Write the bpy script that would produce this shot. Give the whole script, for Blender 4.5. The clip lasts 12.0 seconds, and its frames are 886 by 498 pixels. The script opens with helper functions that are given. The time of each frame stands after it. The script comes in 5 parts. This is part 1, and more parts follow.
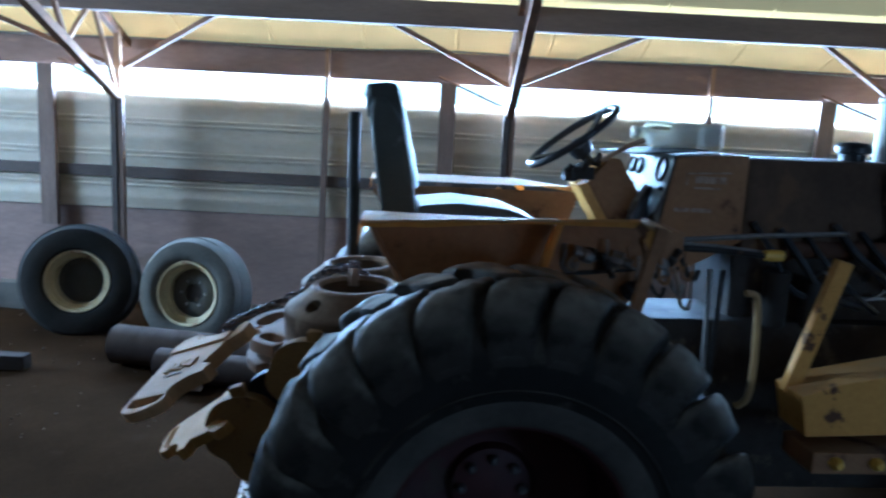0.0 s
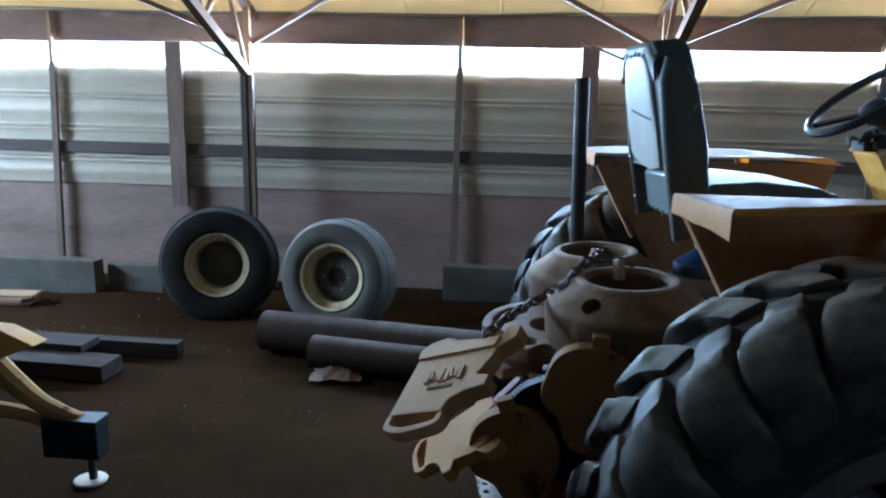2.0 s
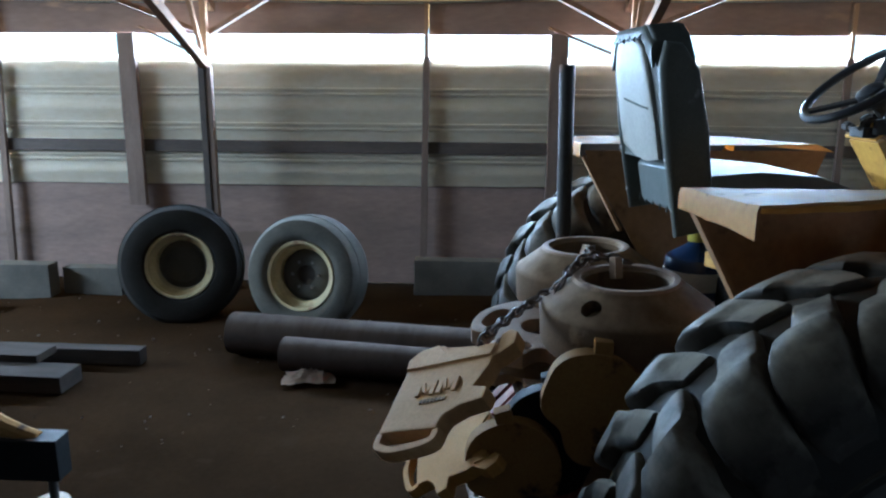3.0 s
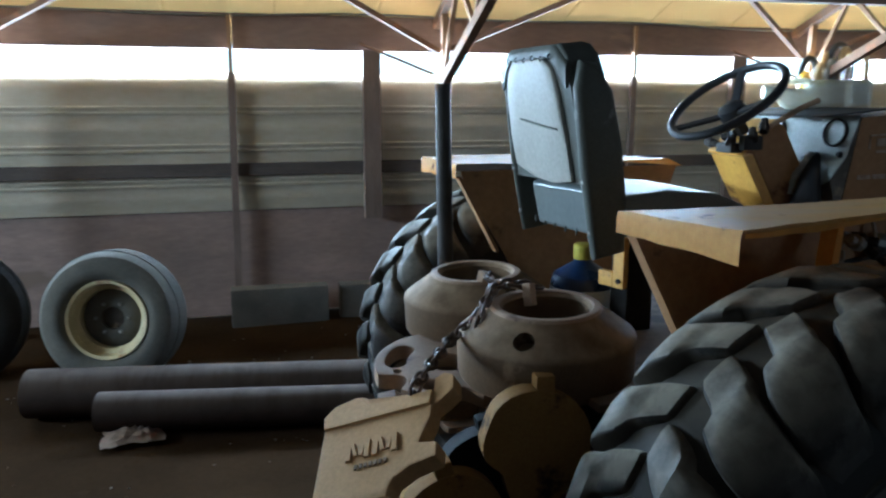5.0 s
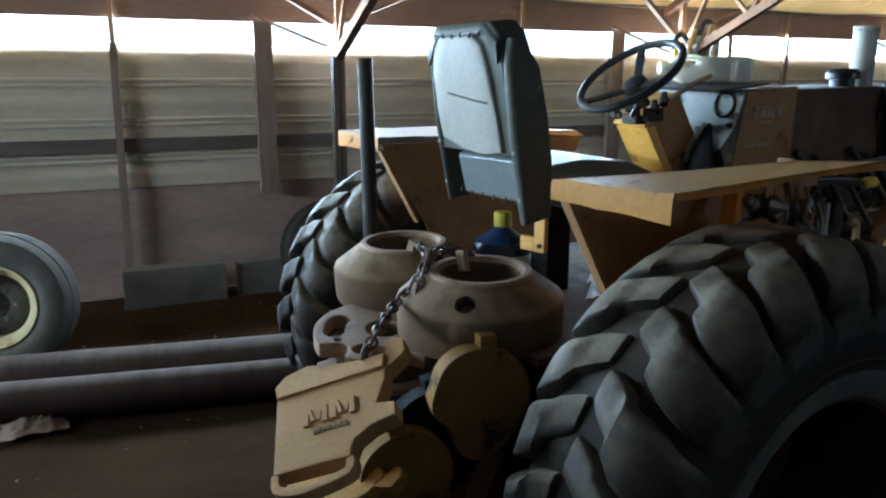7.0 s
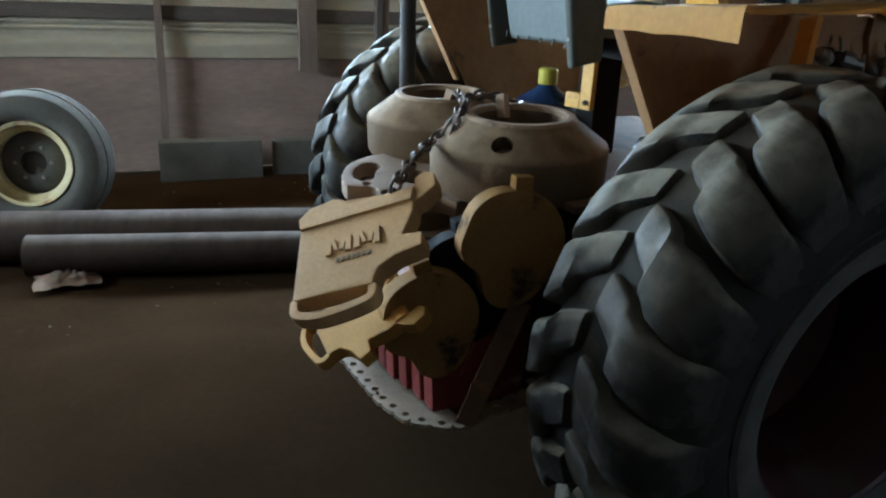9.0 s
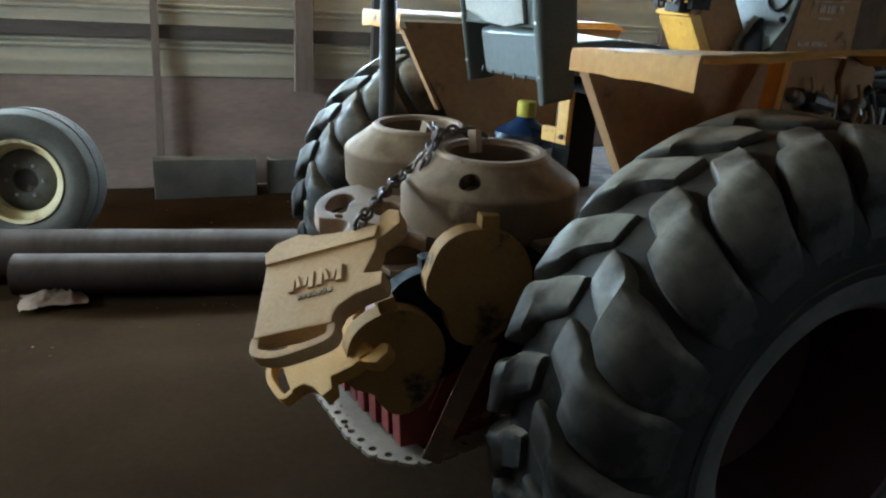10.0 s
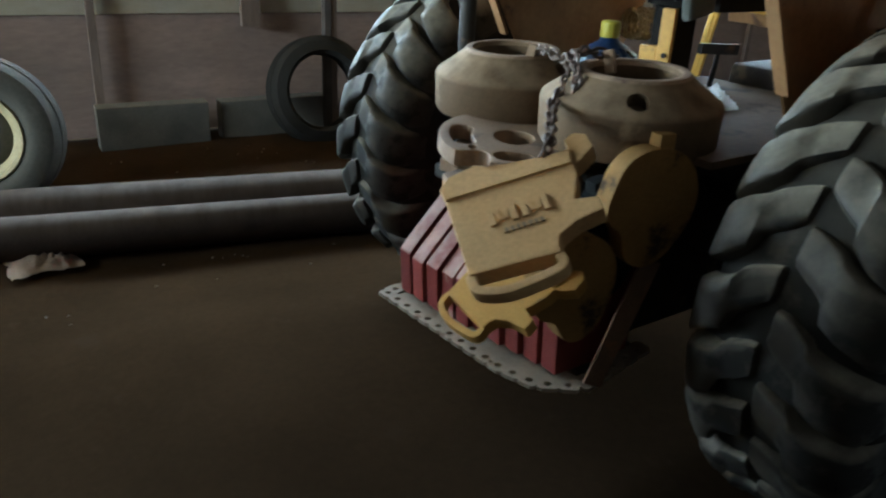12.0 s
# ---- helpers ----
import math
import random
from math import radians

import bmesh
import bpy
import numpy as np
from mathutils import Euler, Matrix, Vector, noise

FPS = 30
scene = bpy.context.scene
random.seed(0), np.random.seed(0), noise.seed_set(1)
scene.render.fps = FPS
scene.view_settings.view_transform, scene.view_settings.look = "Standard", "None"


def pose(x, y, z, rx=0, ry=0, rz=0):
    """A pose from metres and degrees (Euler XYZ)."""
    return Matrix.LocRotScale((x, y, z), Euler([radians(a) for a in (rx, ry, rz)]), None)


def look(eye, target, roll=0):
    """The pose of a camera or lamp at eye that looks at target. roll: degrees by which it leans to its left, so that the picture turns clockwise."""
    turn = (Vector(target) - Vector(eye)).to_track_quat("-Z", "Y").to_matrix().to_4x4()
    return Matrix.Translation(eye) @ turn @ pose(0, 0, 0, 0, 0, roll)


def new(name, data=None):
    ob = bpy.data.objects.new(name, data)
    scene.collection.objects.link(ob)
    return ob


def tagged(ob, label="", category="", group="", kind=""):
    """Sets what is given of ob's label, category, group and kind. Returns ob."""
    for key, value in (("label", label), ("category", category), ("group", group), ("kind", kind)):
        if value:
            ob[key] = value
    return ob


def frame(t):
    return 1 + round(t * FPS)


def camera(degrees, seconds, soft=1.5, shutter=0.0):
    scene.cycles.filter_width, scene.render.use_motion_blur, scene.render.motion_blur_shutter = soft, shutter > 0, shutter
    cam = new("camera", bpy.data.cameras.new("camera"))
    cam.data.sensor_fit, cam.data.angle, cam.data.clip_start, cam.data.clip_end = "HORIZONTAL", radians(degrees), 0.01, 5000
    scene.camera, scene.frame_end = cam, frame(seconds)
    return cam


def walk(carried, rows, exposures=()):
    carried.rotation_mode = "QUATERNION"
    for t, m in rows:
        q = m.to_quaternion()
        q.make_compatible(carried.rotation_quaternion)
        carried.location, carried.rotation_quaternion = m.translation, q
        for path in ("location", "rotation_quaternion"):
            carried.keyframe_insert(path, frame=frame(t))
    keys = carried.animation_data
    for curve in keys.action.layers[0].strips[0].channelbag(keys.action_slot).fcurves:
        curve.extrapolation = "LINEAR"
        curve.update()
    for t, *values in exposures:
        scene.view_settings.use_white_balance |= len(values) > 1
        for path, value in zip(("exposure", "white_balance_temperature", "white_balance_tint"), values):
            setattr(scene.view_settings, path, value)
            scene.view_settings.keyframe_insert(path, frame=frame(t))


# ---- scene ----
cam = camera(61.2, 12.0, soft=2.2, shutter=0.5)
PATH = [
    (0, (-0.152, 0.455, 1.754), (-0.157, 2.428, 1.425), 2.9),
    (0.5, (-0.367, 0.453, 1.736), (-0.446, 2.424, 1.407), 3.7),
    (1, (-0.571, 0.474, 1.742), (-0.589, 2.445, 1.405), 3.9),
    (1.5, (-0.686, 0.578, 1.728), (-0.771, 2.542, 1.36), 2.8),
    (2, (-0.767, 0.77, 1.721), (-0.952, 2.72, 1.314), 1.2),
    (2.5, (-0.799, 0.845, 1.72), (-0.957, 2.789, 1.278), 0.8),
    (4.5, (-1.071, 1.116, 1.744), (-0.75, 3.052, 1.361), -0.1),
    (5, (-1.16, 1.128, 1.739), (-0.671, 3.027, 1.344), 0.1),
    (5.5, (-1.285, 1.089, 1.744), (-0.636, 2.933, 1.318), 0.3),
    (6, (-1.295, 1.089, 1.746), (-0.557, 2.893, 1.298), 0.2),
    (6.5, (-1.311, 1.093, 1.748), (-0.516, 2.872, 1.299), 0.1),
    (8.5, (-1.347, 1.114, 1.629), (-0.66, 2.884, 1.0), 2.2),
    (9, (-1.296, 1.139, 1.547), (-0.623, 2.892, 0.857), 2.8),
    (9.5, (-1.257, 1.125, 1.594), (-0.592, 2.884, 0.914), 3.1),
    (10, (-1.209, 1.129, 1.601), (-0.543, 2.898, 0.946), 3.5),
    (10.5, (-1.204, 1.168, 1.506), (-0.455, 2.895, 0.831), 4.8),
    (11, (-1.314, 1.186, 1.502), (-0.536, 2.892, 0.805), 4.8),
    (11.5, (-1.604, 1.275, 1.516), (-0.73, 2.917, 0.78), 4.5),
    (12, (-1.806, 1.442, 1.53), (-0.876, 3.026, 0.737), 2.9),
]
walk(cam, [(t, look(eye, target, roll)) for t, eye, target, roll in PATH], [(0, 2.6, 3750, 0), (2.5, 2.25, 4150, 0), (5, 2.3, 4350, -2), (6.5, 2.45, 4450, -2), (8.5, 2.7, 4550, -4), (9.5, 2.95, 4600, -5), (11, 2.9, 4700, -6), (12, 2.5, 4750, -6)])

# ---------------------------------------------------------------- world, sun, large lights
world = bpy.data.worlds.new("sky")
scene.world = world
world.use_nodes = True
wn = world.node_tree
sky = wn.nodes.new("ShaderNodeTexSky")
sky.sky_type, sky.sun_disc = "NISHITA", False
SUN_EL, SUN_AZ = radians(48), radians(250)
sky.sun_elevation, sky.sun_rotation = SUN_EL, SUN_AZ
wn.nodes["Background"].inputs["Strength"].default_value = 0.12
wn.links.new(sky.outputs[0], wn.nodes["Background"].inputs["Color"])
sun = new("sun", bpy.data.lights.new("sun", "SUN"))
sun.data.energy, sun.data.angle, sun.data.color = 3.5, radians(0.5), (1.0, 0.95, 0.87)
toward = Vector((math.sin(SUN_AZ) * math.cos(SUN_EL), math.cos(SUN_AZ) * math.cos(SUN_EL), math.sin(SUN_EL)))
sun.matrix_world = look(toward * 40, (0, 0, 0))
# the sky's light in the long open strip under the eave
strip_sky = new("strip_sky", bpy.data.lights.new("strip_sky", "AREA"))
strip_sky.data.shape, strip_sky.data.size, strip_sky.data.size_y = "RECTANGLE", 21, 0.21
strip_sky.data.energy, strip_sky.data.color = 580, (1.0, 0.985, 0.95)
strip_sky.matrix_world = pose(2.1, 7.38, 2.01, 75, 0, 180)

# lamp added on the west side, in an unseen hatch of the gable
added_west_light = new("added_west_light", bpy.data.lights.new("added_west_light", "AREA"))
added_west_light.data.shape, added_west_light.data.size, added_west_light.data.size_y = "RECTANGLE", 2.4, 0.7
added_west_light.data.energy, added_west_light.data.color = 125, (1.0, 0.92, 0.78)
added_west_light.matrix_world = pose(-8.56, 4.8, 2.48, 80, 0, -92)

# fill lamp added behind, in an unseen doorway of the long wall
added_south_fill = new("added_south_fill", bpy.data.lights.new("added_south_fill", "AREA"))
added_south_fill.data.shape, added_south_fill.data.size, added_south_fill.data.size_y = "RECTANGLE", 1.66, 1.95
added_south_fill.data.energy, added_south_fill.data.color = 6.5, (1.0, 0.97, 0.92)
added_south_fill.matrix_world = pose(5.55, -4.25, 1.0, 90, 0, 0)

# ---------------------------------------------------------------- materials


def surf(name, a, b, scale=6.0, rough=0.7, metal=0.0, bump=0.15, fine=60.0, spots=None, spot_scale=3.0, spot_at=0.58, spot_rough=0.9, rand=0.0, stretch=(1, 1, 1), up_dust_lit=None, up_at=0.75):
    """A worn surface: two tones mixed by noise, fine grain in the relief, and spots of a third tone (rust, dirt, chipped paint)."""
    m = bpy.data.materials.new(name)
    m.use_nodes = True
    nt = m.node_tree
    n, l = nt.nodes, nt.links
    p = n["Principled BSDF"]
    co = n.new("ShaderNodeTexCoord")
    mp = n.new("ShaderNodeMapping")
    mp.inputs["Scale"].default_value = stretch
    l.new(co.outputs["Object"], mp.inputs["Vector"])

    def noise_at(sc, detail=6.0):
        t = n.new("ShaderNodeTexNoise")
        t.inputs["Scale"].default_value, t.inputs["Detail"].default_value, t.inputs["Roughness"].default_value = sc, detail, 0.6
        l.new(mp.outputs[0], t.inputs["Vector"])
        return t.outputs["Fac"]

    def ramp(fac, lo, hi):
        r = n.new("ShaderNodeMapRange")
        r.inputs["From Min"].default_value, r.inputs["From Max"].default_value = lo, hi
        l.new(fac, r.inputs["Value"])
        return r.outputs["Result"]

    def mix(fac, c1, c2):
        x = n.new("ShaderNodeMix")
        x.data_type = "RGBA"
        for s, v in ((0, fac), (6, c1), (7, c2)):
            if isinstance(v, tuple):
                x.inputs[s].default_value = (*v, 1)
            else:
                l.new(v, x.inputs[s])
        return x.outputs[2]

    big, small = noise_at(scale), noise_at(fine, 3.0)
    col = mix(ramp(big, 0.3, 0.7), a, b)
    grain = n.new("ShaderNodeMix")
    grain.data_type, grain.blend_type = "RGBA", "OVERLAY"
    grain.inputs[0].default_value = 0.25
    l.new(col, grain.inputs[6])
    l.new(small, grain.inputs[7])
    col = grain.outputs[2]
    ro = ramp(big, 0.2, 0.8)
    rr = n.new("ShaderNodeMapRange")
    rr.inputs["To Min"].default_value, rr.inputs["To Max"].default_value = max(rough - 0.1, 0.05), min(rough + 0.12, 1)
    l.new(ro, rr.inputs["Value"])
    rough_out = rr.outputs["Result"]
    if spots:
        f = ramp(noise_at(spot_scale, 9.0), spot_at, spot_at + 0.06)
        col = mix(f, col, spots)
        rm = n.new("ShaderNodeMix")
        l.new(f, rm.inputs[0])
        l.new(rough_out, rm.inputs[2])
        rm.inputs[3].default_value = spot_rough
        rough_out = rm.outputs[0]
        if metal > 0:
            mm = n.new("ShaderNodeMapRange")
            mm.inputs["To Min"].default_value, mm.inputs["To Max"].default_value = metal, 0.0
            l.new(f, mm.inputs["Value"])
            l.new(mm.outputs["Result"], p.inputs["Metallic"])
    else:
        p.inputs["Metallic"].default_value = metal
    if up_dust_lit:
        # settled dust on faces that look up; on worn_lug also painted daylight
        g = n.new("ShaderNodeNewGeometry")
        sx = n.new("ShaderNodeSeparateXYZ")
        l.new(g.outputs["Normal"], sx.inputs[0])
        k = n.new("ShaderNodeMath")
        k.operation = "MULTIPLY"
        l.new(ramp(sx.outputs["Z"], 0.1, up_at), k.inputs[0])
        l.new(ramp(noise_at(scale * 2.3, 8.0), 0.25, 0.62), k.inputs[1])
        col = mix(k.outputs[0], col, up_dust_lit)
    if rand:
        o = n.new("ShaderNodeObjectInfo")
        h = n.new("ShaderNodeHueSaturation")
        v = n.new("ShaderNodeMapRange")
        v.inputs["To Min"].default_value, v.inputs["To Max"].default_value = 1 - rand, 1 + rand
        l.new(o.outputs["Random"], v.inputs["Value"])
        l.new(v.outputs["Result"], h.inputs["Value"])
        l.new(col, h.inputs["Color"])
        col = h.outputs["Color"]
    l.new(col, p.inputs["Base Color"])
    l.new(rough_out, p.inputs["Roughness"])
    if bump:
        add = n.new("ShaderNodeMath")
        add.operation = "MULTIPLY_ADD"
        l.new(small, add.inputs[0])
        add.inputs[1].default_value = min(0.35, 4.0 / fine)
        l.new(big, add.inputs[2])
        bp = n.new("ShaderNodeBump")
        bp.inputs["Strength"].default_value, bp.inputs["Distance"].default_value = bump, 0.006
        l.new(add.outputs[0], bp.inputs["Height"])
        l.new(bp.outputs[0], p.inputs["Normal"])
    return m


M = {}
M["dirt"] = surf("dirt", (0.027, 0.0165, 0.0088), (0.0155, 0.0098, 0.0055), 1.3, 0.95, 0, 0.6, 35, spots=(0.025, 0.016, 0.0095), spot_scale=5, spot_at=0.62)
M["pebble"] = surf("pebble", (0.075, 0.056, 0.04), (0.045, 0.034, 0.026), 9, 0.9, 0, 0.1, 50)
M["field"] = surf("field", (0.46, 0.43, 0.36), (0.38, 0.36, 0.29), 0.6, 0.95, 0, 0.4, 12)
M["siding"] = surf("siding", (0.74, 0.67, 0.53), (0.64, 0.575, 0.45), 1.2, 0.5, 0.1, 0.03, 25, spots=(0.27, 0.2, 0.14), spot_scale=3, spot_at=0.68, stretch=(0.4, 1, 1.2))
M["skirt"] = surf("skirt", (0.25, 0.182, 0.155), (0.17, 0.13, 0.113), 2.2, 0.85, 0, 0.3, 30, spots=(0.16, 0.12, 0.095), spot_scale=2, spot_at=0.63, stretch=(0.4, 1, 1.5))
M["header"] = surf("header", (0.24, 0.165, 0.13), (0.16, 0.115, 0.095), 1.8, 0.85, 0, 0.2, 30, spots=(0.3, 0.2, 0.14), spot_scale=3, spot_at=0.63, stretch=(0.3, 1, 1))
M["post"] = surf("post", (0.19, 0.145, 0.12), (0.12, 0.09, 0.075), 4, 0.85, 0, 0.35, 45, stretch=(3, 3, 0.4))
# post again, with the strip's orange daylight painted into its colour
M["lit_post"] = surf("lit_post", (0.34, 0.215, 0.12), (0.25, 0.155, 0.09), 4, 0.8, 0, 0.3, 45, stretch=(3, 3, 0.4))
M["steel"] = surf("steel", (0.2, 0.118, 0.068), (0.12, 0.075, 0.048), 5, 0.85, 0.0, 0.2, 70, spots=(0.25, 0.12, 0.06), spot_scale=9, spot_at=0.58)
M["dark_boards"] = surf("dark_boards", (0.1, 0.087, 0.078), (0.065, 0.058, 0.053), 2, 0.9, 0, 0.3, 30)
M["black_timber"] = surf("black_timber", (0.042, 0.032, 0.025), (0.026, 0.021, 0.018), 5, 0.9, 0, 0.3, 50, stretch=(0.4, 2, 2))
M["girt"] = surf("girt", (0.1, 0.085, 0.077), (0.065, 0.056, 0.051), 3, 0.85, 0, 0.3, 40, stretch=(0.4, 1, 2))
M["purlin"] = surf("purlin", (0.22, 0.165, 0.13), (0.14, 0.11, 0.09), 3, 0.85, 0, 0.3, 40, stretch=(0.3, 1, 2))
M["rubber"] = surf("rubber", (0.028, 0.025, 0.021), (0.014, 0.0135, 0.012), 3, 0.6, 0, 0.14, 50, spots=(0.055, 0.048, 0.037), spot_scale=6, spot_at=0.55, up_dust_lit=(0.07, 0.06, 0.044))
# dusty lugs; the pale up-facing tone also holds the light on their tops
M["worn_lug"] = surf("worn_lug", (0.05, 0.041, 0.029), (0.024, 0.021, 0.0165), 5, 0.6, 0, 0.35, 70, spots=(0.02, 0.018, 0.015), spot_scale=8, spot_at=0.52, up_dust_lit=(0.25, 0.215, 0.155), up_at=1.0)
M["bead"] = surf("bead", (0.085, 0.073, 0.054), (0.045, 0.04, 0.032), 8, 0.85, 0, 0.15, 60)
M["old_rubber"] = surf("old_rubber", (0.115, 0.107, 0.09), (0.07, 0.066, 0.057), 3, 0.85, 0, 0.12, 50)
M["dark_rubber"] = surf("dark_rubber", (0.032, 0.029, 0.026), (0.019, 0.018, 0.0165), 3, 0.85, 0, 0.12, 50)
M["red_rim"] = surf("red_rim", (0.06, 0.014, 0.012), (0.032, 0.01, 0.009), 6, 0.6, 0, 0.12, 50, spots=(0.06, 0.04, 0.03), spot_scale=7)
M["cream_rim"] = surf("cream_rim", (0.5, 0.42, 0.23), (0.36, 0.3, 0.16), 5, 0.6, 0, 0.12, 50, spots=(0.25, 0.16, 0.09), spot_scale=6, spot_at=0.6)
M["yellow"] = surf("yellow", (0.64, 0.35, 0.06), (0.52, 0.275, 0.05), 2.5, 0.62, 0, 0.06, 50, spots=(0.12, 0.065, 0.035), spot_scale=11, spot_at=0.61, up_dust_lit=(0.52, 0.33, 0.13), up_at=0.95)
M["yellow_bright"] = surf("yellow_bright", (0.78, 0.5, 0.05), (0.68, 0.41, 0.04), 3, 0.4, 0, 0.05, 50, spots=(0.2, 0.11, 0.05), spot_scale=8, spot_at=0.66)
M["tan_paint"] = surf("tan_paint", (0.31, 0.172, 0.07), (0.21, 0.117, 0.052), 3, 0.65, 0, 0.08, 50, spots=(0.1, 0.055, 0.033), spot_scale=6, spot_at=0.6)
M["cast_tan"] = surf("cast_tan", (0.53, 0.33, 0.14), (0.43, 0.26, 0.105), 5, 0.75, 0, 0.2, 90, spots=(0.3, 0.2, 0.12), spot_scale=9, spot_at=0.63)
M["cast_yellow"] = surf("cast_yellow", (0.5, 0.29, 0.07), (0.4, 0.215, 0.05), 5, 0.65, 0, 0.3, 120, spots=(0.24, 0.15, 0.08), spot_scale=9, spot_at=0.62)
M["cast_olive"] = surf("cast_olive", (0.3, 0.175, 0.055), (0.23, 0.13, 0.042), 5, 0.75, 0, 0.3, 120, spots=(0.05, 0.036, 0.026), spot_scale=6, spot_at=0.58)
M["cast_brown"] = surf("cast_brown", (0.15, 0.1, 0.056), (0.09, 0.061, 0.036), 5, 0.75, 0, 0.3, 110, spots=(0.21, 0.15, 0.09), spot_scale=5, spot_at=0.6, up_dust_lit=(0.3, 0.215, 0.13), up_at=0.9)
M["cast_red"] = surf("cast_red", (0.2, 0.042, 0.034), (0.135, 0.032, 0.027), 5, 0.6, 0, 0.25, 110, spots=(0.3, 0.19, 0.15), spot_scale=8, spot_at=0.63, up_dust_lit=(0.4, 0.26, 0.21), rand=0.2)
M["iron"] = surf("iron", (0.055, 0.05, 0.045), (0.03, 0.028, 0.026), 6, 0.6, 0.4, 0.25, 80, spots=(0.11, 0.07, 0.045), spot_scale=6, spot_at=0.58)
M["grease"] = surf("grease", (0.055, 0.045, 0.036), (0.03, 0.026, 0.022), 8, 0.7, 0.0, 0.5, 60, spots=(0.1, 0.075, 0.052), spot_scale=7)
M["pit"] = surf("pit", (0.02, 0.017, 0.015), (0.012, 0.011, 0.01), 8, 0.95, 0, 0.3, 60)
M["chipped"] = surf("chipped", (0.11, 0.06, 0.035), (0.06, 0.035, 0.025), 20, 0.85, 0, 0.3, 90)
M["oily_hood"] = surf("oily_hood", (0.12, 0.08, 0.05), (0.06, 0.043, 0.031), 3, 0.75, 0, 0.25, 50, spots=(0.14, 0.09, 0.05), spot_scale=4, spot_at=0.58)
M["chain_steel"] = surf("chain_steel", (0.11, 0.068, 0.04), (0.06, 0.04, 0.027), 20, 0.6, 0.25, 0.2, 200, spots=(0.17, 0.085, 0.045), spot_scale=30)
M["channel"] = surf("channel", (0.3, 0.235, 0.16), (0.2, 0.155, 0.105), 6, 0.6, 0.2, 0.15, 90, spots=(0.18, 0.11, 0.07), spot_scale=10)
M["vinyl"] = surf("vinyl", (0.16, 0.16, 0.134), (0.122, 0.123, 0.104), 4, 0.55, 0, 0.05, 160, spots=(0.26, 0.26, 0.23), spot_scale=9, spot_at=0.66, up_dust_lit=(0.18, 0.178, 0.148), up_at=1.0)
M["deck"] = surf("deck", (0.17, 0.115, 0.07), (0.1, 0.07, 0.047), 6, 0.9, 0, 0.3, 60, spots=(0.07, 0.05, 0.035), spot_scale=5, spot_at=0.56)
M["vinyl_dark"] = surf("vinyl_dark", (0.098, 0.1, 0.085), (0.07, 0.072, 0.062), 4, 0.5, 0, 0.05, 160, spots=(0.2, 0.2, 0.18), spot_scale=9, spot_at=0.64)
M["pad_back"] = surf("pad_back", (0.33, 0.31, 0.265), (0.26, 0.245, 0.212), 3, 0.5, 0, 0.06, 90, spots=(0.23, 0.21, 0.18), spot_scale=6, spot_at=0.66)
M["black_plastic"] = surf("black_plastic", (0.03, 0.03, 0.032), (0.018, 0.018, 0.02), 5, 0.32, 0, 0.04, 120)
M["dash_grey"] = surf("dash_grey", (0.27, 0.28, 0.25), (0.18, 0.185, 0.17), 5, 0.55, 0.1, 0.08, 90, spots=(0.16, 0.11, 0.08), spot_scale=7, spot_at=0.6)
M["white_plastic"] = surf("white_plastic", (0.78, 0.75, 0.63), (0.68, 0.65, 0.53), 5, 0.4, 0, 0.04, 90, spots=(0.45, 0.4, 0.3), spot_scale=7, spot_at=0.66)
M["blue_plastic"] = surf("blue_plastic", (0.014, 0.03, 0.085), (0.01, 0.022, 0.06), 5, 0.3, 0, 0.04, 90)
M["cap_yellow"] = surf("cap_yellow", (0.42, 0.37, 0.04), (0.35, 0.3, 0.03), 5, 0.4, 0, 0.04, 90)
M["label"] = surf("label", (0.62, 0.58, 0.5), (0.5, 0.46, 0.4), 9, 0.6, 0, 0.04, 90)
M["pipe"] = surf("pipe", (0.045, 0.031, 0.024), (0.028, 0.02, 0.0165), 2.5, 0.8, 0.1, 0.25, 50, stretch=(0.5, 2, 2), up_dust_lit=(0.065, 0.05, 0.04))
M["rag"] = surf("rag", (0.36, 0.27, 0.2), (0.27, 0.19, 0.14), 9, 0.95, 0, 0.3, 80, spots=(0.42, 0.17, 0.13), spot_scale=12, spot_at=0.6)
M["concrete"] = surf("concrete", (0.11, 0.1, 0.083), (0.07, 0.064, 0.055), 4, 0.9, 0, 0.3, 60)
M["galv"] = surf("galv", (0.33, 0.32, 0.28), (0.24, 0.235, 0.21), 7, 0.5, 0.3, 0.05, 90, spots=(0.3, 0.2, 0.13), spot_scale=6, spot_at=0.68)
M["hose_yellow"] = surf("hose_yellow", (0.42, 0.29, 0.11), (0.3, 0.2, 0.085), 9, 0.35, 0, 0.05, 90)
M["bolt"] = surf("bolt", (0.3, 0.29, 0.27), (0.2, 0.19, 0.18), 30, 0.4, 0.8, 0.1, 200)
M["wood"] = surf("wood", (0.36, 0.25, 0.15), (0.27, 0.18, 0.11), 5, 0.8, 0, 0.3, 60, stretch=(0.5, 4, 4))
M["black_paint"] = surf("black_paint", (0.014, 0.014, 0.014), (0.009, 0.009, 0.009), 5, 0.6, 0, 0.1, 60, spots=(0.04, 0.03, 0.022), spot_scale=9, spot_at=0.64)
M["cast_dusty"] = surf("cast_dusty", (0.33, 0.225, 0.14), (0.22, 0.145, 0.092), 5, 0.8, 0, 0.25, 90, spots=(0.13, 0.085, 0.06), spot_scale=8, spot_at=0.58)
M["column_yellow"] = surf("column_yellow", (0.58, 0.33, 0.045), (0.47, 0.25, 0.035), 6, 0.5, 0, 0.08, 60, spots=(0.16, 0.085, 0.04), spot_scale=9, spot_at=0.6)
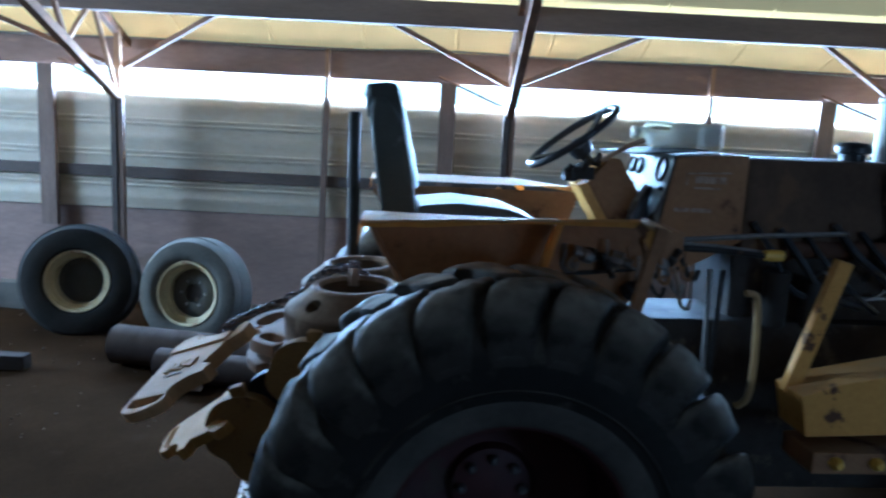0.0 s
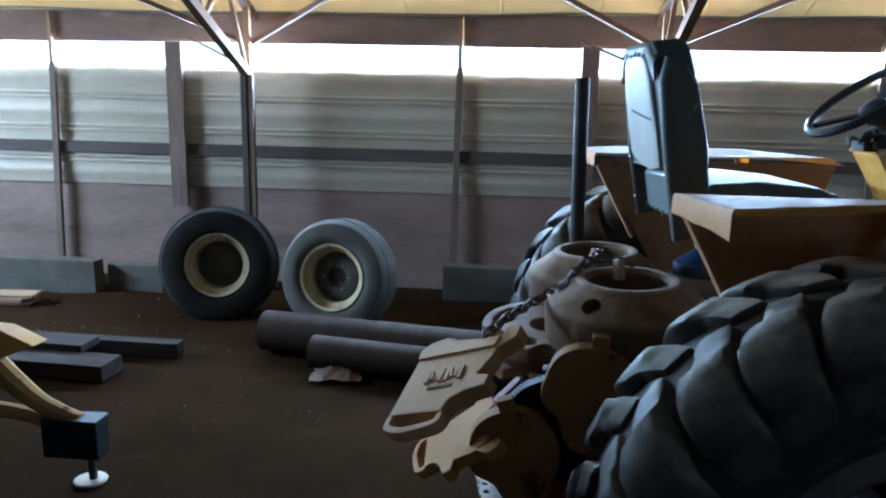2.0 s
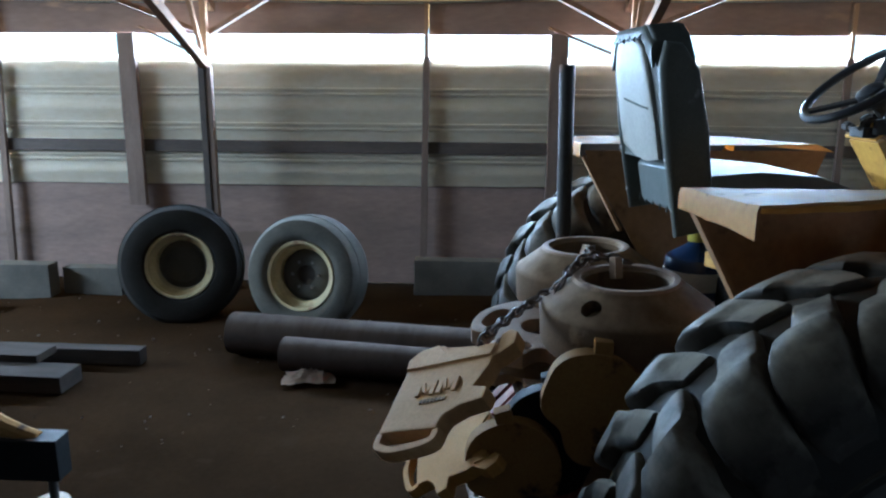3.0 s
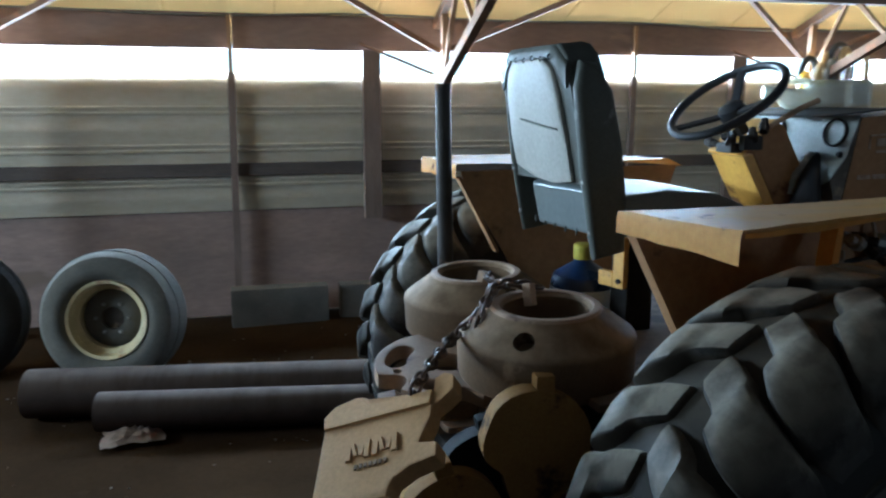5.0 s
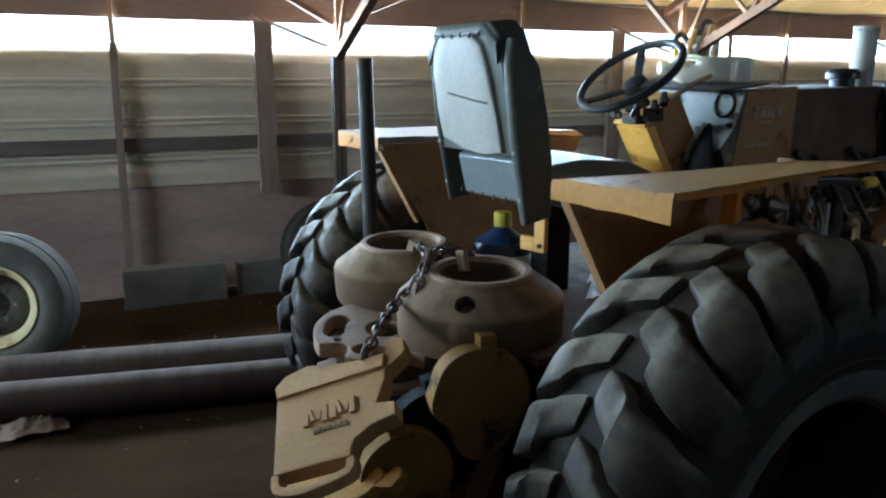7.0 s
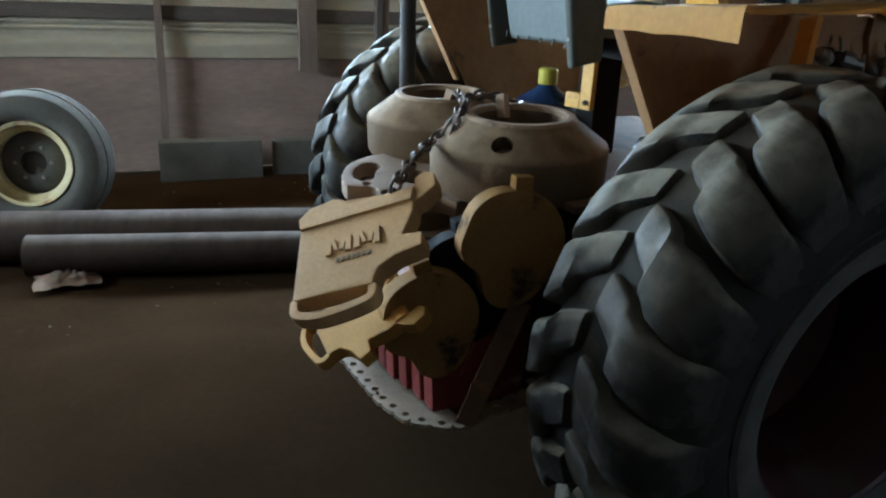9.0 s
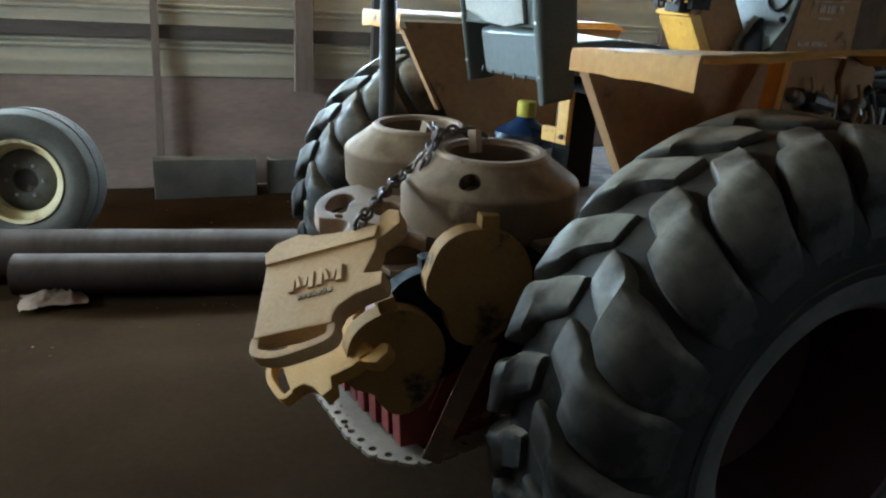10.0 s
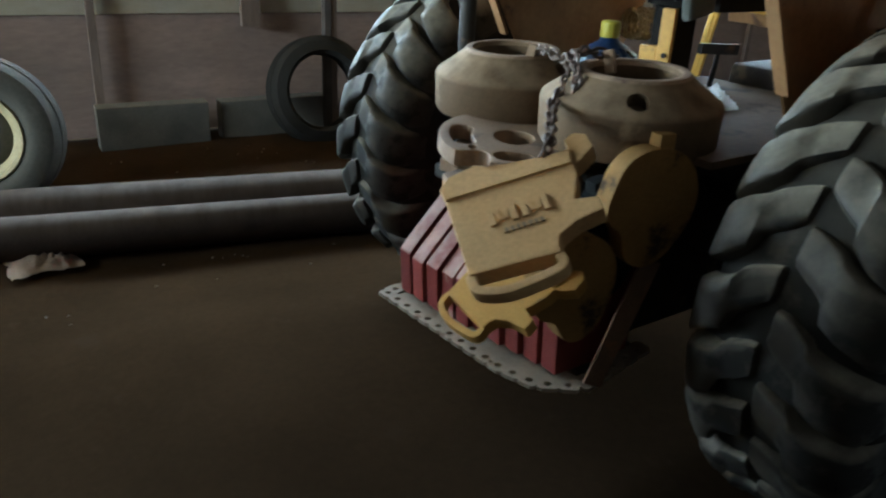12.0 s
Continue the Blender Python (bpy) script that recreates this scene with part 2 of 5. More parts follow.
M["vinyl_gloss"] = surf("vinyl_gloss", (0.14, 0.15, 0.145), (0.105, 0.115, 0.11), 4, 0.33, 0, 0.06, 60, spots=(0.2, 0.22, 0.22), spot_scale=9, spot_at=0.66)
M["faded_mark"] = surf("faded_mark", (0.42, 0.32, 0.22), (0.3, 0.22, 0.15), 14, 0.7, 0, 0.05, 90, spots=(0.26, 0.17, 0.1), spot_scale=22, spot_at=0.5)


def roof_material():
    """Thin fibreglass roofing: daylight shines through the sheet."""
    m = bpy.data.materials.new("roofing")
    m.use_nodes = True
    n, l = m.node_tree.nodes, m.node_tree.links
    co = n.new("ShaderNodeTexCoord")
    t = n.new("ShaderNodeTexNoise")
    t.inputs["Scale"].default_value, t.inputs["Detail"].default_value = 1.2, 8
    l.new(co.outputs["Object"], t.inputs["Vector"])
    r = n.new("ShaderNodeMix")
    r.data_type = "RGBA"
    r.inputs[6].default_value, r.inputs[7].default_value = (0.88, 0.6, 0.21, 1), (0.76, 0.5, 0.165, 1)
    l.new(t.outputs["Fac"], r.inputs[0])
    d, tr, mx = n.new("ShaderNodeBsdfDiffuse"), n.new("ShaderNodeBsdfTranslucent"), n.new("ShaderNodeMixShader")
    mx.inputs[0].default_value = ROOF_GLOW
    l.new(r.outputs[2], d.inputs["Color"])
    l.new(r.outputs[2], tr.inputs["Color"])
    l.new(d.outputs[0], mx.inputs[1])
    l.new(tr.outputs[0], mx.inputs[2])
    l.new(mx.outputs[0], n["Material Output"].inputs["Surface"])
    return m


ROOF_GLOW = 0.07
M["roofing"] = roof_material()
for k in ("dirt", "field", "yellow", "tan_paint", "vinyl", "pad_back", "vinyl_gloss", "cast_tan", "black_plastic", "pit", "rubber", "worn_lug", "old_rubber", "dark_rubber", "pipe", "black_timber", "black_paint", "cast_olive", "cast_brown", "steel", "purlin", "post", "lit_post", "header", "girt", "skirt", "dark_boards", "vinyl_dark", "deck", "grease", "oily_hood", "chipped", "cast_yellow", "cast_red", "iron"):
    M[k].node_tree.nodes["Principled BSDF"].inputs["Specular IOR Level"].default_value = {"rubber": 0.08, "worn_lug": 0.18, "white_plastic": 0.4, "dirt": 0.0, "yellow": 0.2, "tan_paint": 0.2, "vinyl": 0.2, "pad_back": 0.2, "vinyl_gloss": 0.3, "cast_tan": 0.15, "black_plastic": 0.3}.get(k, 0.08)

w = M["white_plastic"].node_tree.nodes["Principled BSDF"].inputs
w["Subsurface Weight"].default_value, w["Subsurface Scale"].default_value = 0.7, 0.06
w["Subsurface Radius"].default_value = (1.0, 0.95, 0.8)

# ---------------------------------------------------------------- mesh helpers
I4 = Matrix.Identity(4)


def axes(o, x, y, z):
    """A matrix from an origin and three directions."""
    return Matrix((Vector((x[0], y[0], z[0], o[0])), Vector((x[1], y[1], z[1], o[1])), Vector((x[2], y[2], z[2], o[2])), Vector((0, 0, 0, 1))))


def box(bm, lo, hi, m=I4, taper=None):
    """A block from corner lo to corner hi; taper scales the top in x and y about its middle."""
    vs = []
    for z in (0, 1):
        for x, y in ((0, 0), (1, 0), (1, 1), (0, 1)):
            px, py, pz = (hi[0] if x else lo[0]), (hi[1] if y else lo[1]), (hi[2] if z else lo[2])
            if z and taper:
                cx, cy = (lo[0] + hi[0]) / 2, (lo[1] + hi[1]) / 2
                px, py = cx + (px - cx) * taper[0], cy + (py - cy) * taper[1]
            vs.append(bm.verts.new(m @ Vector((px, py, pz))))
    for f in ((3, 2, 1, 0), (4, 5, 6, 7), (0, 1, 5, 4), (1, 2, 6, 5), (2, 3, 7, 6), (3, 0, 4, 7)):
        bm.faces.new([vs[i] for i in f])


def beam(bm, p, q, w, h, up=(0, 0, 1)):
    """A square-cut bar from p to q, w wide and h deep."""
    p, q = Vector(p), Vector(q)
    d = (q - p).normalized()
    s = d.cross(Vector(up)).normalized()
    t = s.cross(d)
    box(bm, (0, -w / 2, -h / 2), ((q - p).length, w / 2, h / 2), axes(p, d, -s, t))


def rings(bm, loops, closed=False, caps=True):
    """A skin over loops of points."""
    vs = [[bm.verts.new(p) for p in loop] for loop in loops]
    n = len(vs[0])
    for a, b in zip(vs, vs[1:] + ([vs[0]] if closed else [])):
        for i in range(n):
            bm.faces.new((a[i], a[(i + 1) % n], b[(i + 1) % n], b[i]))
    if caps and not closed:
        bm.faces.new(vs[0][::-1])
        bm.faces.new(vs[-1])


def lathe(bm, profile, m=I4, seg=32, closed=False, caps=True):
    """Turns (radius, height) pairs about the z axis."""
    loops = [[m @ Vector((r * math.cos(2 * math.pi * i / seg), r * math.sin(2 * math.pi * i / seg), z)) for i in range(seg)] for r, z in profile]
    rings(bm, loops, closed, caps)


def tube(bm, pts, r, seg=8, closed=False, r2=None):
    """A round bar along a line of points."""
    pts = [Vector(p) for p in pts]
    loops, side = [], None
    for i, p in enumerate(pts):
        a = pts[i - 1] if i or closed else p
        b = pts[(i + 1) % len(pts)] if i < len(pts) - 1 or closed else p
        d = (b - a).normalized()
        if side is None:
            side = d.orthogonal().normalized()
        side = (side - d * side.dot(d)).normalized()
        t = d.cross(side)
        rad = r if r2 is None else r + (r2 - r) * i / (len(pts) - 1)
        loops.append([p + (side * math.cos(2 * math.pi * k / seg) + t * math.sin(2 * math.pi * k / seg)) * rad for k in range(seg)])
    rings(bm, loops, closed)


def curve_pts(pts, n=8):
    """A smooth line through the given points."""
    pts = [Vector(p) for p in pts]
    out = []
    for i in range(len(pts) - 1):
        p0, p1, p2, p3 = pts[max(i - 1, 0)], pts[i], pts[i + 1], pts[min(i + 2, len(pts) - 1)]
        for k in range(n):
            t = k / n
            out.append(0.5 * ((2 * p1) + (p2 - p0) * t + (2 * p0 - 5 * p1 + 4 * p2 - p3) * t * t + (3 * p1 - p0 - 3 * p2 + p3) * t**3))
    out.append(pts[-1])
    return out


def prism(bm, outline, z0, z1, m=I4):
    """A plate with the given outline, between two heights."""
    a = [bm.verts.new(m @ Vector((x, y, z0))) for x, y in outline]
    b = [bm.verts.new(m @ Vector((x, y, z1))) for x, y in outline]
    n = len(a)
    for i in range(n):
        bm.faces.new((a[i], a[(i + 1) % n], b[(i + 1) % n], b[i]))
    for loop in (a[::-1], b):
        bmesh.ops.triangulate(bm, faces=[bm.faces.new(loop)])


def bored(bm, outer, hole, z0, z1, m=I4):
    """A plate whose outline and hole have the same number of points."""
    n = len(outer)
    v = [[bm.verts.new(m @ Vector((x, y, z))) for x, y in loop] for z in (z0, z1) for loop in (outer, hole)]
    for i in range(n):
        j = (i + 1) % n
        bm.faces.new((v[0][j], v[0][i], v[1][i], v[1][j]))
        bm.faces.new((v[2][i], v[2][j], v[3][j], v[3][i]))
        bm.faces.new((v[0][i], v[0][j], v[2][j], v[2][i]))
        bm.faces.new((v[1][j], v[1][i], v[3][i], v[3][j]))


def pierced(bm, outer, holes, z0, z1, m=I4):
    """A plate with any number of holes through it."""
    for z in (z0, z1):
        edges = []
        for loop in [outer] + holes:
            v = [bm.verts.new(m @ Vector((x, y, z))) for x, y in loop]
            edges += [bm.edges.new((v[i], v[(i + 1) % len(v)])) for i in range(len(v))]
        bmesh.ops.triangle_fill(bm, use_beauty=True, edges=edges, normal=m.to_3x3() @ Vector((0, 0, 1)))
        if z == z0:
            low = edges
    for a, b in zip(low, edges):
        bm.faces.new((a.verts[0], a.verts[1], b.verts[1], b.verts[0]))


def pocket(bm, c, n, r, depth):
    """Sinks a round pocket into a skin at c, square to n."""
    cut = [f for f in bm.faces if f.normal.dot(n) > 0.3 and abs((f.calc_center_median() - c).dot(n)) < 0.02 and ((f.calc_center_median() - c) - n * (f.calc_center_median() - c).dot(n)).length < r]
    bmesh.ops.delete(bm, geom=cut, context="FACES")
    rim = [e for e in bm.edges if len(e.link_faces) == 1]
    for v in {v for e in rim for v in e.verts}:
        d = v.co - c
        d -= n * d.dot(n)
        v.co += d.normalized() * r - d
    ex = bmesh.ops.extrude_edge_only(bm, edges=rim)["geom"]
    bmesh.ops.translate(bm, verts=[g for g in ex if isinstance(g, bmesh.types.BMVert)], vec=-n * depth)
    bmesh.ops.contextual_create(bm, geom=[g for g in ex if isinstance(g, bmesh.types.BMEdge) and len(g.link_faces) == 1])


def part(name, bm, material, parent=None, label="", bevel=0.0, smooth=35, wobble=0.0, m=None):
    """Links a bmesh as one mesh object, under a thing or a part."""
    bmesh.ops.recalc_face_normals(bm, faces=bm.faces)
    if bevel:
        sharp = [e for e in bm.edges if len(e.link_faces) == 2 and e.calc_face_angle(0) > radians(38)]
        bmesh.ops.bevel(bm, geom=sharp, offset=bevel, segments=2, affect="EDGES", profile=0.6, clamp_overlap=True)
    if wobble:
        for v in bm.verts:
            v.co += noise.noise_vector(v.co * 5) * wobble
    me = bpy.data.meshes.new(name)
    bm.to_mesh(me)
    bm.free()
    me.materials.append(M[material])
    for f in me.polygons:
        f.use_smooth = True
    me.set_sharp_from_angle(angle=radians(smooth))
    ob = new(name, me)
    if bevel:
        wn = ob.modifiers.new("weighted_normal", "WEIGHTED_NORMAL")
        wn.keep_sharp, wn.weight = True, 100
    if parent is not None:
        ob.parent = parent
    if m is not None:
        ob.matrix_basis = m
    if label:
        tagged(ob, label)
    return ob


def thing(name, m, label, category, group="", kind=""):
    ob = new(name)
    ob.empty_display_size = 0.1
    ob.matrix_basis = m
    return tagged(ob, label, category, group, kind)


def B():
    return bmesh.new()


# ---------------------------------------------------------------- the shed
WALL = 7.23          # inner face of the far wall
EAVE, SLOPE = 2.36, 0.40
WEST, EAST, SOUTH = -8.5, 13.0, -4.2
RIDGE = 1.6


def roof_z(y):
    return EAVE + SLOPE * (WALL - max(y, RIDGE)) - SLOPE * max(RIDGE - y, 0)


def rise(x, y):
    """The dirt is trodden up a little where the tractor stands."""
    step = lambda v, a, b: (lambda k: k * k * (3 - 2 * k))(min(max((v - a) / (b - a), 0), 1))
    return 0.115 * step(y, 4.65, 3.9) * step(x, -2.3, -1.2) * step(x, 3.5, 2.9)


bm = B()
n_x, n_y = 110, 64
grid = [[bm.verts.new((-13.5 + 27.5 * i / n_x, -5 + 13 * j / n_y, 0.03 * noise.noise(Vector((i * 0.26, j * 0.29, 0))) + 0.012 * noise.noise(Vector((i * 1.1, j * 1.2, 3))) - 0.012 + (rise(-13.5 + 27.5 * i / n_x, -5 + 13 * j / n_y) if 0 < i < n_x and 0 < j < n_y else 0))) for j in range(n_y + 1)] for i in range(n_x + 1)]
for i in range(n_x):
    for j in range(n_y):
        bm.faces.new((grid[i][j], grid[i + 1][j], grid[i + 1][j + 1], grid[i][j + 1]))
# the sheet goes on level to the horizon
far = [(-900, -900), (900, -900), (900, 900), (-900, 900)]
edge = [[grid[i][0] for i in range(n_x + 1)], [grid[n_x][j] for j in range(n_y + 1)], [grid[i][n_y] for i in range(n_x, -1, -1)], [grid[0][j] for j in range(n_y, -1, -1)]]
fv = [bm.verts.new((*p, -0.02)) for p in far]
for k in range(4):
    for a, b in zip(edge[k], edge[k][1:]):
        bm.faces.new((a, fv[k], b))
    bm.faces.new((edge[k][-1], fv[k], fv[(k + 1) % 4]))
ground = part("ground", bm, "dirt")
ground.data.materials.append(M["field"])      # pale gravel yard outside the shed
for f in ground.data.polygons:
    if f.center.y > WALL + 0.12 or f.center.x < WEST - 0.12 or f.center.x > EAST + 0.1 or f.center.y < SOUTH - 0.2:
        f.material_index = 1
tagged(ground, "packed dark dirt floor of the shed", "ground", kind="structure")

# far wall: ribbed metal sheets, each a piece of its own, on a dark rail, over a brown lower board
bm = B()
box(bm, (WEST, WALL + 0.05, 0.0), (EAST, WALL + 0.10, 0.86))
box(bm, (WEST, WALL + 0.055, 0.86), (EAST, WALL + 0.10, 1.92))
wall = tagged(part("wall_north", bm, "skirt"), "rusty brown lower boards of the shed's long wall", "wall", kind="structure")


RIBS = (1.645, 1.355, 1.085)      # double ribs; a soft swage runs between them
SWAGES = (1.80, 1.50, 0.955)


def sheet(x0, x1, z0, z1, y, name="siding_sheet"):
    """A metal sheet with sharp double ribs that run along the wall, and soft swages between them."""
    bm = B()
    prof = [(z0, 0.0)]
    for zr in RIBS:
        for c in (zr - 0.021, zr + 0.021):
            prof += [(c - 0.014, 0.0), (c - 0.008, -0.016), (c + 0.006, -0.016), (c + 0.012, 0.0)]
    for zr in SWAGES:
        prof += [(zr - 0.045, 0.0), (zr - 0.02, -0.008), (zr + 0.02, -0.008), (zr + 0.045, 0.0)]
    prof = sorted(p for p in prof if z0 <= p[0] < z1 - 0.004) + [(z1, 0.0)]
    k = max(int((x1 - x0) / 0.22), 1)
    rows = []
    for i in range(k + 1):
        x = x0 + (x1 - x0) * i / k
        curl = 0.012 * noise.noise(Vector((x * 2.3, 7.1, z0)))
        rows.append([bm.verts.new((x, y + dy + 0.006 * noise.noise(Vector((x * 1.3, pz * 3, z0))) + (curl if pz == z1 else 0), pz + 0.006 * noise.noise(Vector((x * 0.9, 0, z0))) + (0.5 * curl if pz == z1 else 0))) for pz, dy in prof])
    for a, b in zip(rows, rows[1:]):
        for i in range(len(prof) - 1):
            bm.faces.new((a[i], a[i + 1], b[i + 1], b[i]))
    bmesh.ops.solidify(bm, geom=bm.faces[:], thickness=0.002)
    return part(name, bm, "siding", wall, smooth=25)


xs = [WEST, -4.9, -1.25, 2.1, 5.25, 8.9, EAST]
for i, (a, b) in enumerate(zip(xs, xs[1:])):
    sheet(a, b + 0.03, 0.853 + 0.004 * (i % 3), 1.142, WALL + 0.03 + 0.004 * (i % 2))
    sheet(a, b + 0.03, 1.228, 1.937 - 0.006 * (i % 3), WALL + 0.03 + 0.004 * (i % 2))
bm = B()
box(bm, (WEST, WALL + 0.0, 1.135), (EAST, WALL + 0.05, 1.236))
part("rail", bm, "girt", wall, "dark horizontal wall rail", bevel=0.006)
# header boards over the open strip
for i, (a, b) in enumerate(zip(xs, xs[1:])):
    bm = B()
    box(bm, (a + 0.003, WALL + 0.01, 2.102 + 0.004 * (i % 2)), (b - 0.003, WALL + 0.05, 2.37))
    tagged(part("header_board", bm, "header", wall, bevel=0.004), "weathered brown board over the open light strip")

# posts on the wall: broad ones, thin ones
for k, x in enumerate((-7.25, -3.75, -0.19, 3.15, 6.6, 10.0)):
    bm = B()
    box(bm, (-0.072, -0.06, 0), (0.072, 0.0, 2.11))
    z0 = (0.68, 0.68, 0.77, 0.75, 0.7, 0.7)[k]
    box(bm, (-0.03, -0.01, 0), (0.03, 0.0, 0.02))
    ob = part("wall_post", bm, "post", None, bevel=0.008)
    ob.matrix_basis = pose(x, WALL, z0) @ Matrix.Diagonal((1, 1, (2.11 - z0) / 2.11, 1))
    tagged(ob, "broad weathered timber post fixed to the ribbed wall", "post", "broad wall posts", "structure")
for x, lean in ((-4.91, 0.035), (-1.28, 0.015), (2.12, 0), (5.35, 0.0), (8.7, 0)):
    bm = B()
    beam(bm, (x - lean, WALL - 0.02, 0.05), (x + lean, WALL - 0.02, 1.93), 0.055, 0.04, (0, 1, 0))
    ob = part("wall_stud", bm, "post", None, bevel=0.004)
    tagged(ob, "thin timber stud crossing the light strip", "stud", "thin wall studs", "structure")
    bm = B()
    beam(bm, (x + lean, WALL - 0.025, 1.86), (x + lean, WALL - 0.025, 2.35), 0.032, 0.028, (0, 1, 0))
    # daylight of the strip is in the splice's colour
    part("splice", bm, "lit_post", ob, "splice piece with the strip's daylight put into its colour")


def truss(x):
    """A column by the wall with a sloping truss over the floor."""
    y0, z0 = 6.97, 1.85
    t = thing("roof_truss", pose(x, 0, 0), "rusty steel roof truss on a slim column", "truss", "roof trusses", "structure")
    bm = B()
    box(bm, (-0.05, y0 - 0.04, 0), (0.0, y0 + 0.04, z0))
    part("column", bm, "girt", t, bevel=0.004)
    bm = B()
    box(bm, (0.004, y0 - 0.03, 0), (0.05, y0 + 0.03, z0 - 0.01))
    part("column_face", bm, "post", t, bevel=0.004)
    lo = lambda y: z0 + 0.43 * (y0 - y)
    hi = lambda y: roof_z(y) - 0.05
    bm = B()
    beam(bm, (0, y0 + 0.02, z0 - 0.01), (0, 2.2, lo(2.2)), 0.065, 0.075)
    part("lower_chord", bm, "steel", t, bevel=0.005)
    bm = B()
    beam(bm, (0, WALL - 0.03, hi(WALL)), (0, RIDGE, hi(RIDGE)), 0.06, 0.07)
    part("upper_chord", bm, "steel", t, bevel=0.005)
    bm = B()
    beam(bm, (0.01, y0, z0), (0.01, y0, hi(y0)), 0.05, 0.05, (0, 1, 0))
    # upright and the webs nearest the wall carry painted daylight, the rest plain steel
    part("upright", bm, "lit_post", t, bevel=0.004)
    y, flip = y0, True
    while y > 2.9:
        bm = B()
        yn = y - 0.42
        p, q = ((0, y, lo(y)), (0, yn, hi(yn))) if flip else ((0, y, hi(y)), (0, yn, lo(yn)))
        beam(bm, p, q, 0.032, 0.032)
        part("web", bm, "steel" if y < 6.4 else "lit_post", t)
        y, flip = yn, not flip
    # side braces up to the purlin
    for s in (-1, 1):
        bm = B()
        beam(bm, (0.03 * s, WALL - 0.2, 2.10), (1.05 * s, 6.47, 2.535), 0.038, 0.038)
        part("side_brace", bm, "steel", t)
    bm = B()
    tube(bm, [(-0.06, y0 + 0.05, 1.92), (-0.62, WALL - 0.02, 2.16)], 0.012, 6)
    part("tie_rod", bm, "steel", t)
    return t


for x in (-6.38, -3.02, 0.345, 3.71, 7.08, 10.4):
    truss(x)

# roof: sheet, purlins; closing walls
def roof_course(y0, y1, material, label, x0=WEST, x1=EAST):
    """A course of roof sheets between two lines along the shed."""
    bm = B()
    z = lambda y: roof_z(y) if y <= WALL else EAVE - SLOPE * (y - WALL)
    k = max(round((x1 - x0) / 0.81), 1)
    for i in range(k):
        xa, xb = x0 + (x1 - x0) * i / k, x0 + (x1 - x0) * (i + 1) / k
        mid = (xa + xb) / 2
        pts = [(xa, 0.02), (mid - 0.02, 0.02), (mid, 0.028), (mid + 0.02, 0.02), (xb, 0.02)]
        for (pa, ha), (pb, hb) in zip(pts, pts[1:]):
            bm.faces.new([bm.verts.new(v) for v in ((pa, y0, z(y0) + ha), (pb, y0, z(y0) + hb), (pb, y1, z(y1) + hb), (pa, y1, z(y1) + ha))])
    bmesh.ops.remove_doubles(bm, verts=bm.verts, dist=0.0005)
    tagged(part("ceiling", bm, material, smooth=20), label, "roof", kind="structure")


roof_course(WALL + 0.5, 5.0, "roofing", "cream yellow translucent roof sheets along the eave")
roof_course(5.0, RIDGE, "dark_boards", "dark rusty upper roof sheets")
roof_course(RIDGE, SOUTH - 0.4, "dark_boards", "dark rusty roof sheets of the other slope")
for k, y in enumerate((6.49, 5.25, 4.0, 2.8, 0.4, -0.8, -2.0, -3.2)):
    bm = B()
    zt = roof_z(y)
    for lo, hi in (((WEST, y - 0.09, zt - 0.165), (EAST, y - 0.05, zt + 0.02)),):
        box(bm, lo, hi)
    box(bm, (WEST, y - 0.05, zt - 0.165), (EAST, y + 0.02, zt - 0.125))
    tagged(part("purlin", bm, "purlin", bevel=0.004), "dark timber purlin under the roof sheets", "purlin", "purlins", "structure")
bm = B()
pts = [(-8.2 + 0.35 * i, WALL - 0.03, 2.362 + 0.012 * math.sin(i * 0.9) - 0.01 * math.cos(i * 0.37)) for i in range(60)]
tube(bm, pts, 0.008, 6)
tagged(part("eave_cable", bm, "bolt"), "pale cable sagging along the eave", "cable", kind="structure")
# south wall, with a made-up gap where the fill lamp stands
bm = B()
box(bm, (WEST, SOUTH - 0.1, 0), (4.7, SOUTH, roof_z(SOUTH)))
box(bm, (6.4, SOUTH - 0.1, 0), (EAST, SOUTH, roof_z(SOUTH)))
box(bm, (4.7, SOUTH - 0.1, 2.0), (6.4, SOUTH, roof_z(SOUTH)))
tagged(part("wall_south", bm, "dark_boards"), "brown boarded wall with an unseen doorway made for the added fill lamp", "wall", kind="structure")
bm = B()
prism(bm, [(SOUTH - 0.1, 0), (WALL + 0.1, 0), (WALL + 0.1, EAVE), (RIDGE, roof_z(RIDGE)), (SOUTH - 0.1, roof_z(SOUTH))], 0, 0.1, axes((EAST, 0, 0), (0, 1, 0), (0, 0, 1), (1, 0, 0)))
tagged(part("wall_east", bm, "dark_boards"), "closed brown boarded gable wall", "wall", kind="structure")
# west gable, its opening made up to let the added lamp in
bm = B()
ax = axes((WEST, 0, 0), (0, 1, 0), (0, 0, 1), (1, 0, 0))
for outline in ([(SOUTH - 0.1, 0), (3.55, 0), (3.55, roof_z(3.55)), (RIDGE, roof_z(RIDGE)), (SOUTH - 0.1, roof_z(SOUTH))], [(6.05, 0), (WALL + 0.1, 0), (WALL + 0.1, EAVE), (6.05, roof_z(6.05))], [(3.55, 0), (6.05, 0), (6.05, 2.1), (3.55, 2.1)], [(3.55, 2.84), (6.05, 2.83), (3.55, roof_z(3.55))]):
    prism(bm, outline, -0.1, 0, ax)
tagged(part("wall_west", bm, "dark_boards"), "dark boarded gable wall with an unseen hatch made for the added west lamp", "wall", kind="structure")
# unseen boarded wall, added to keep the hatch's light off the near tyre
bm = B()
box(bm, (-4.08, SOUTH, 0), (-4.0, 3.5, 2.2))
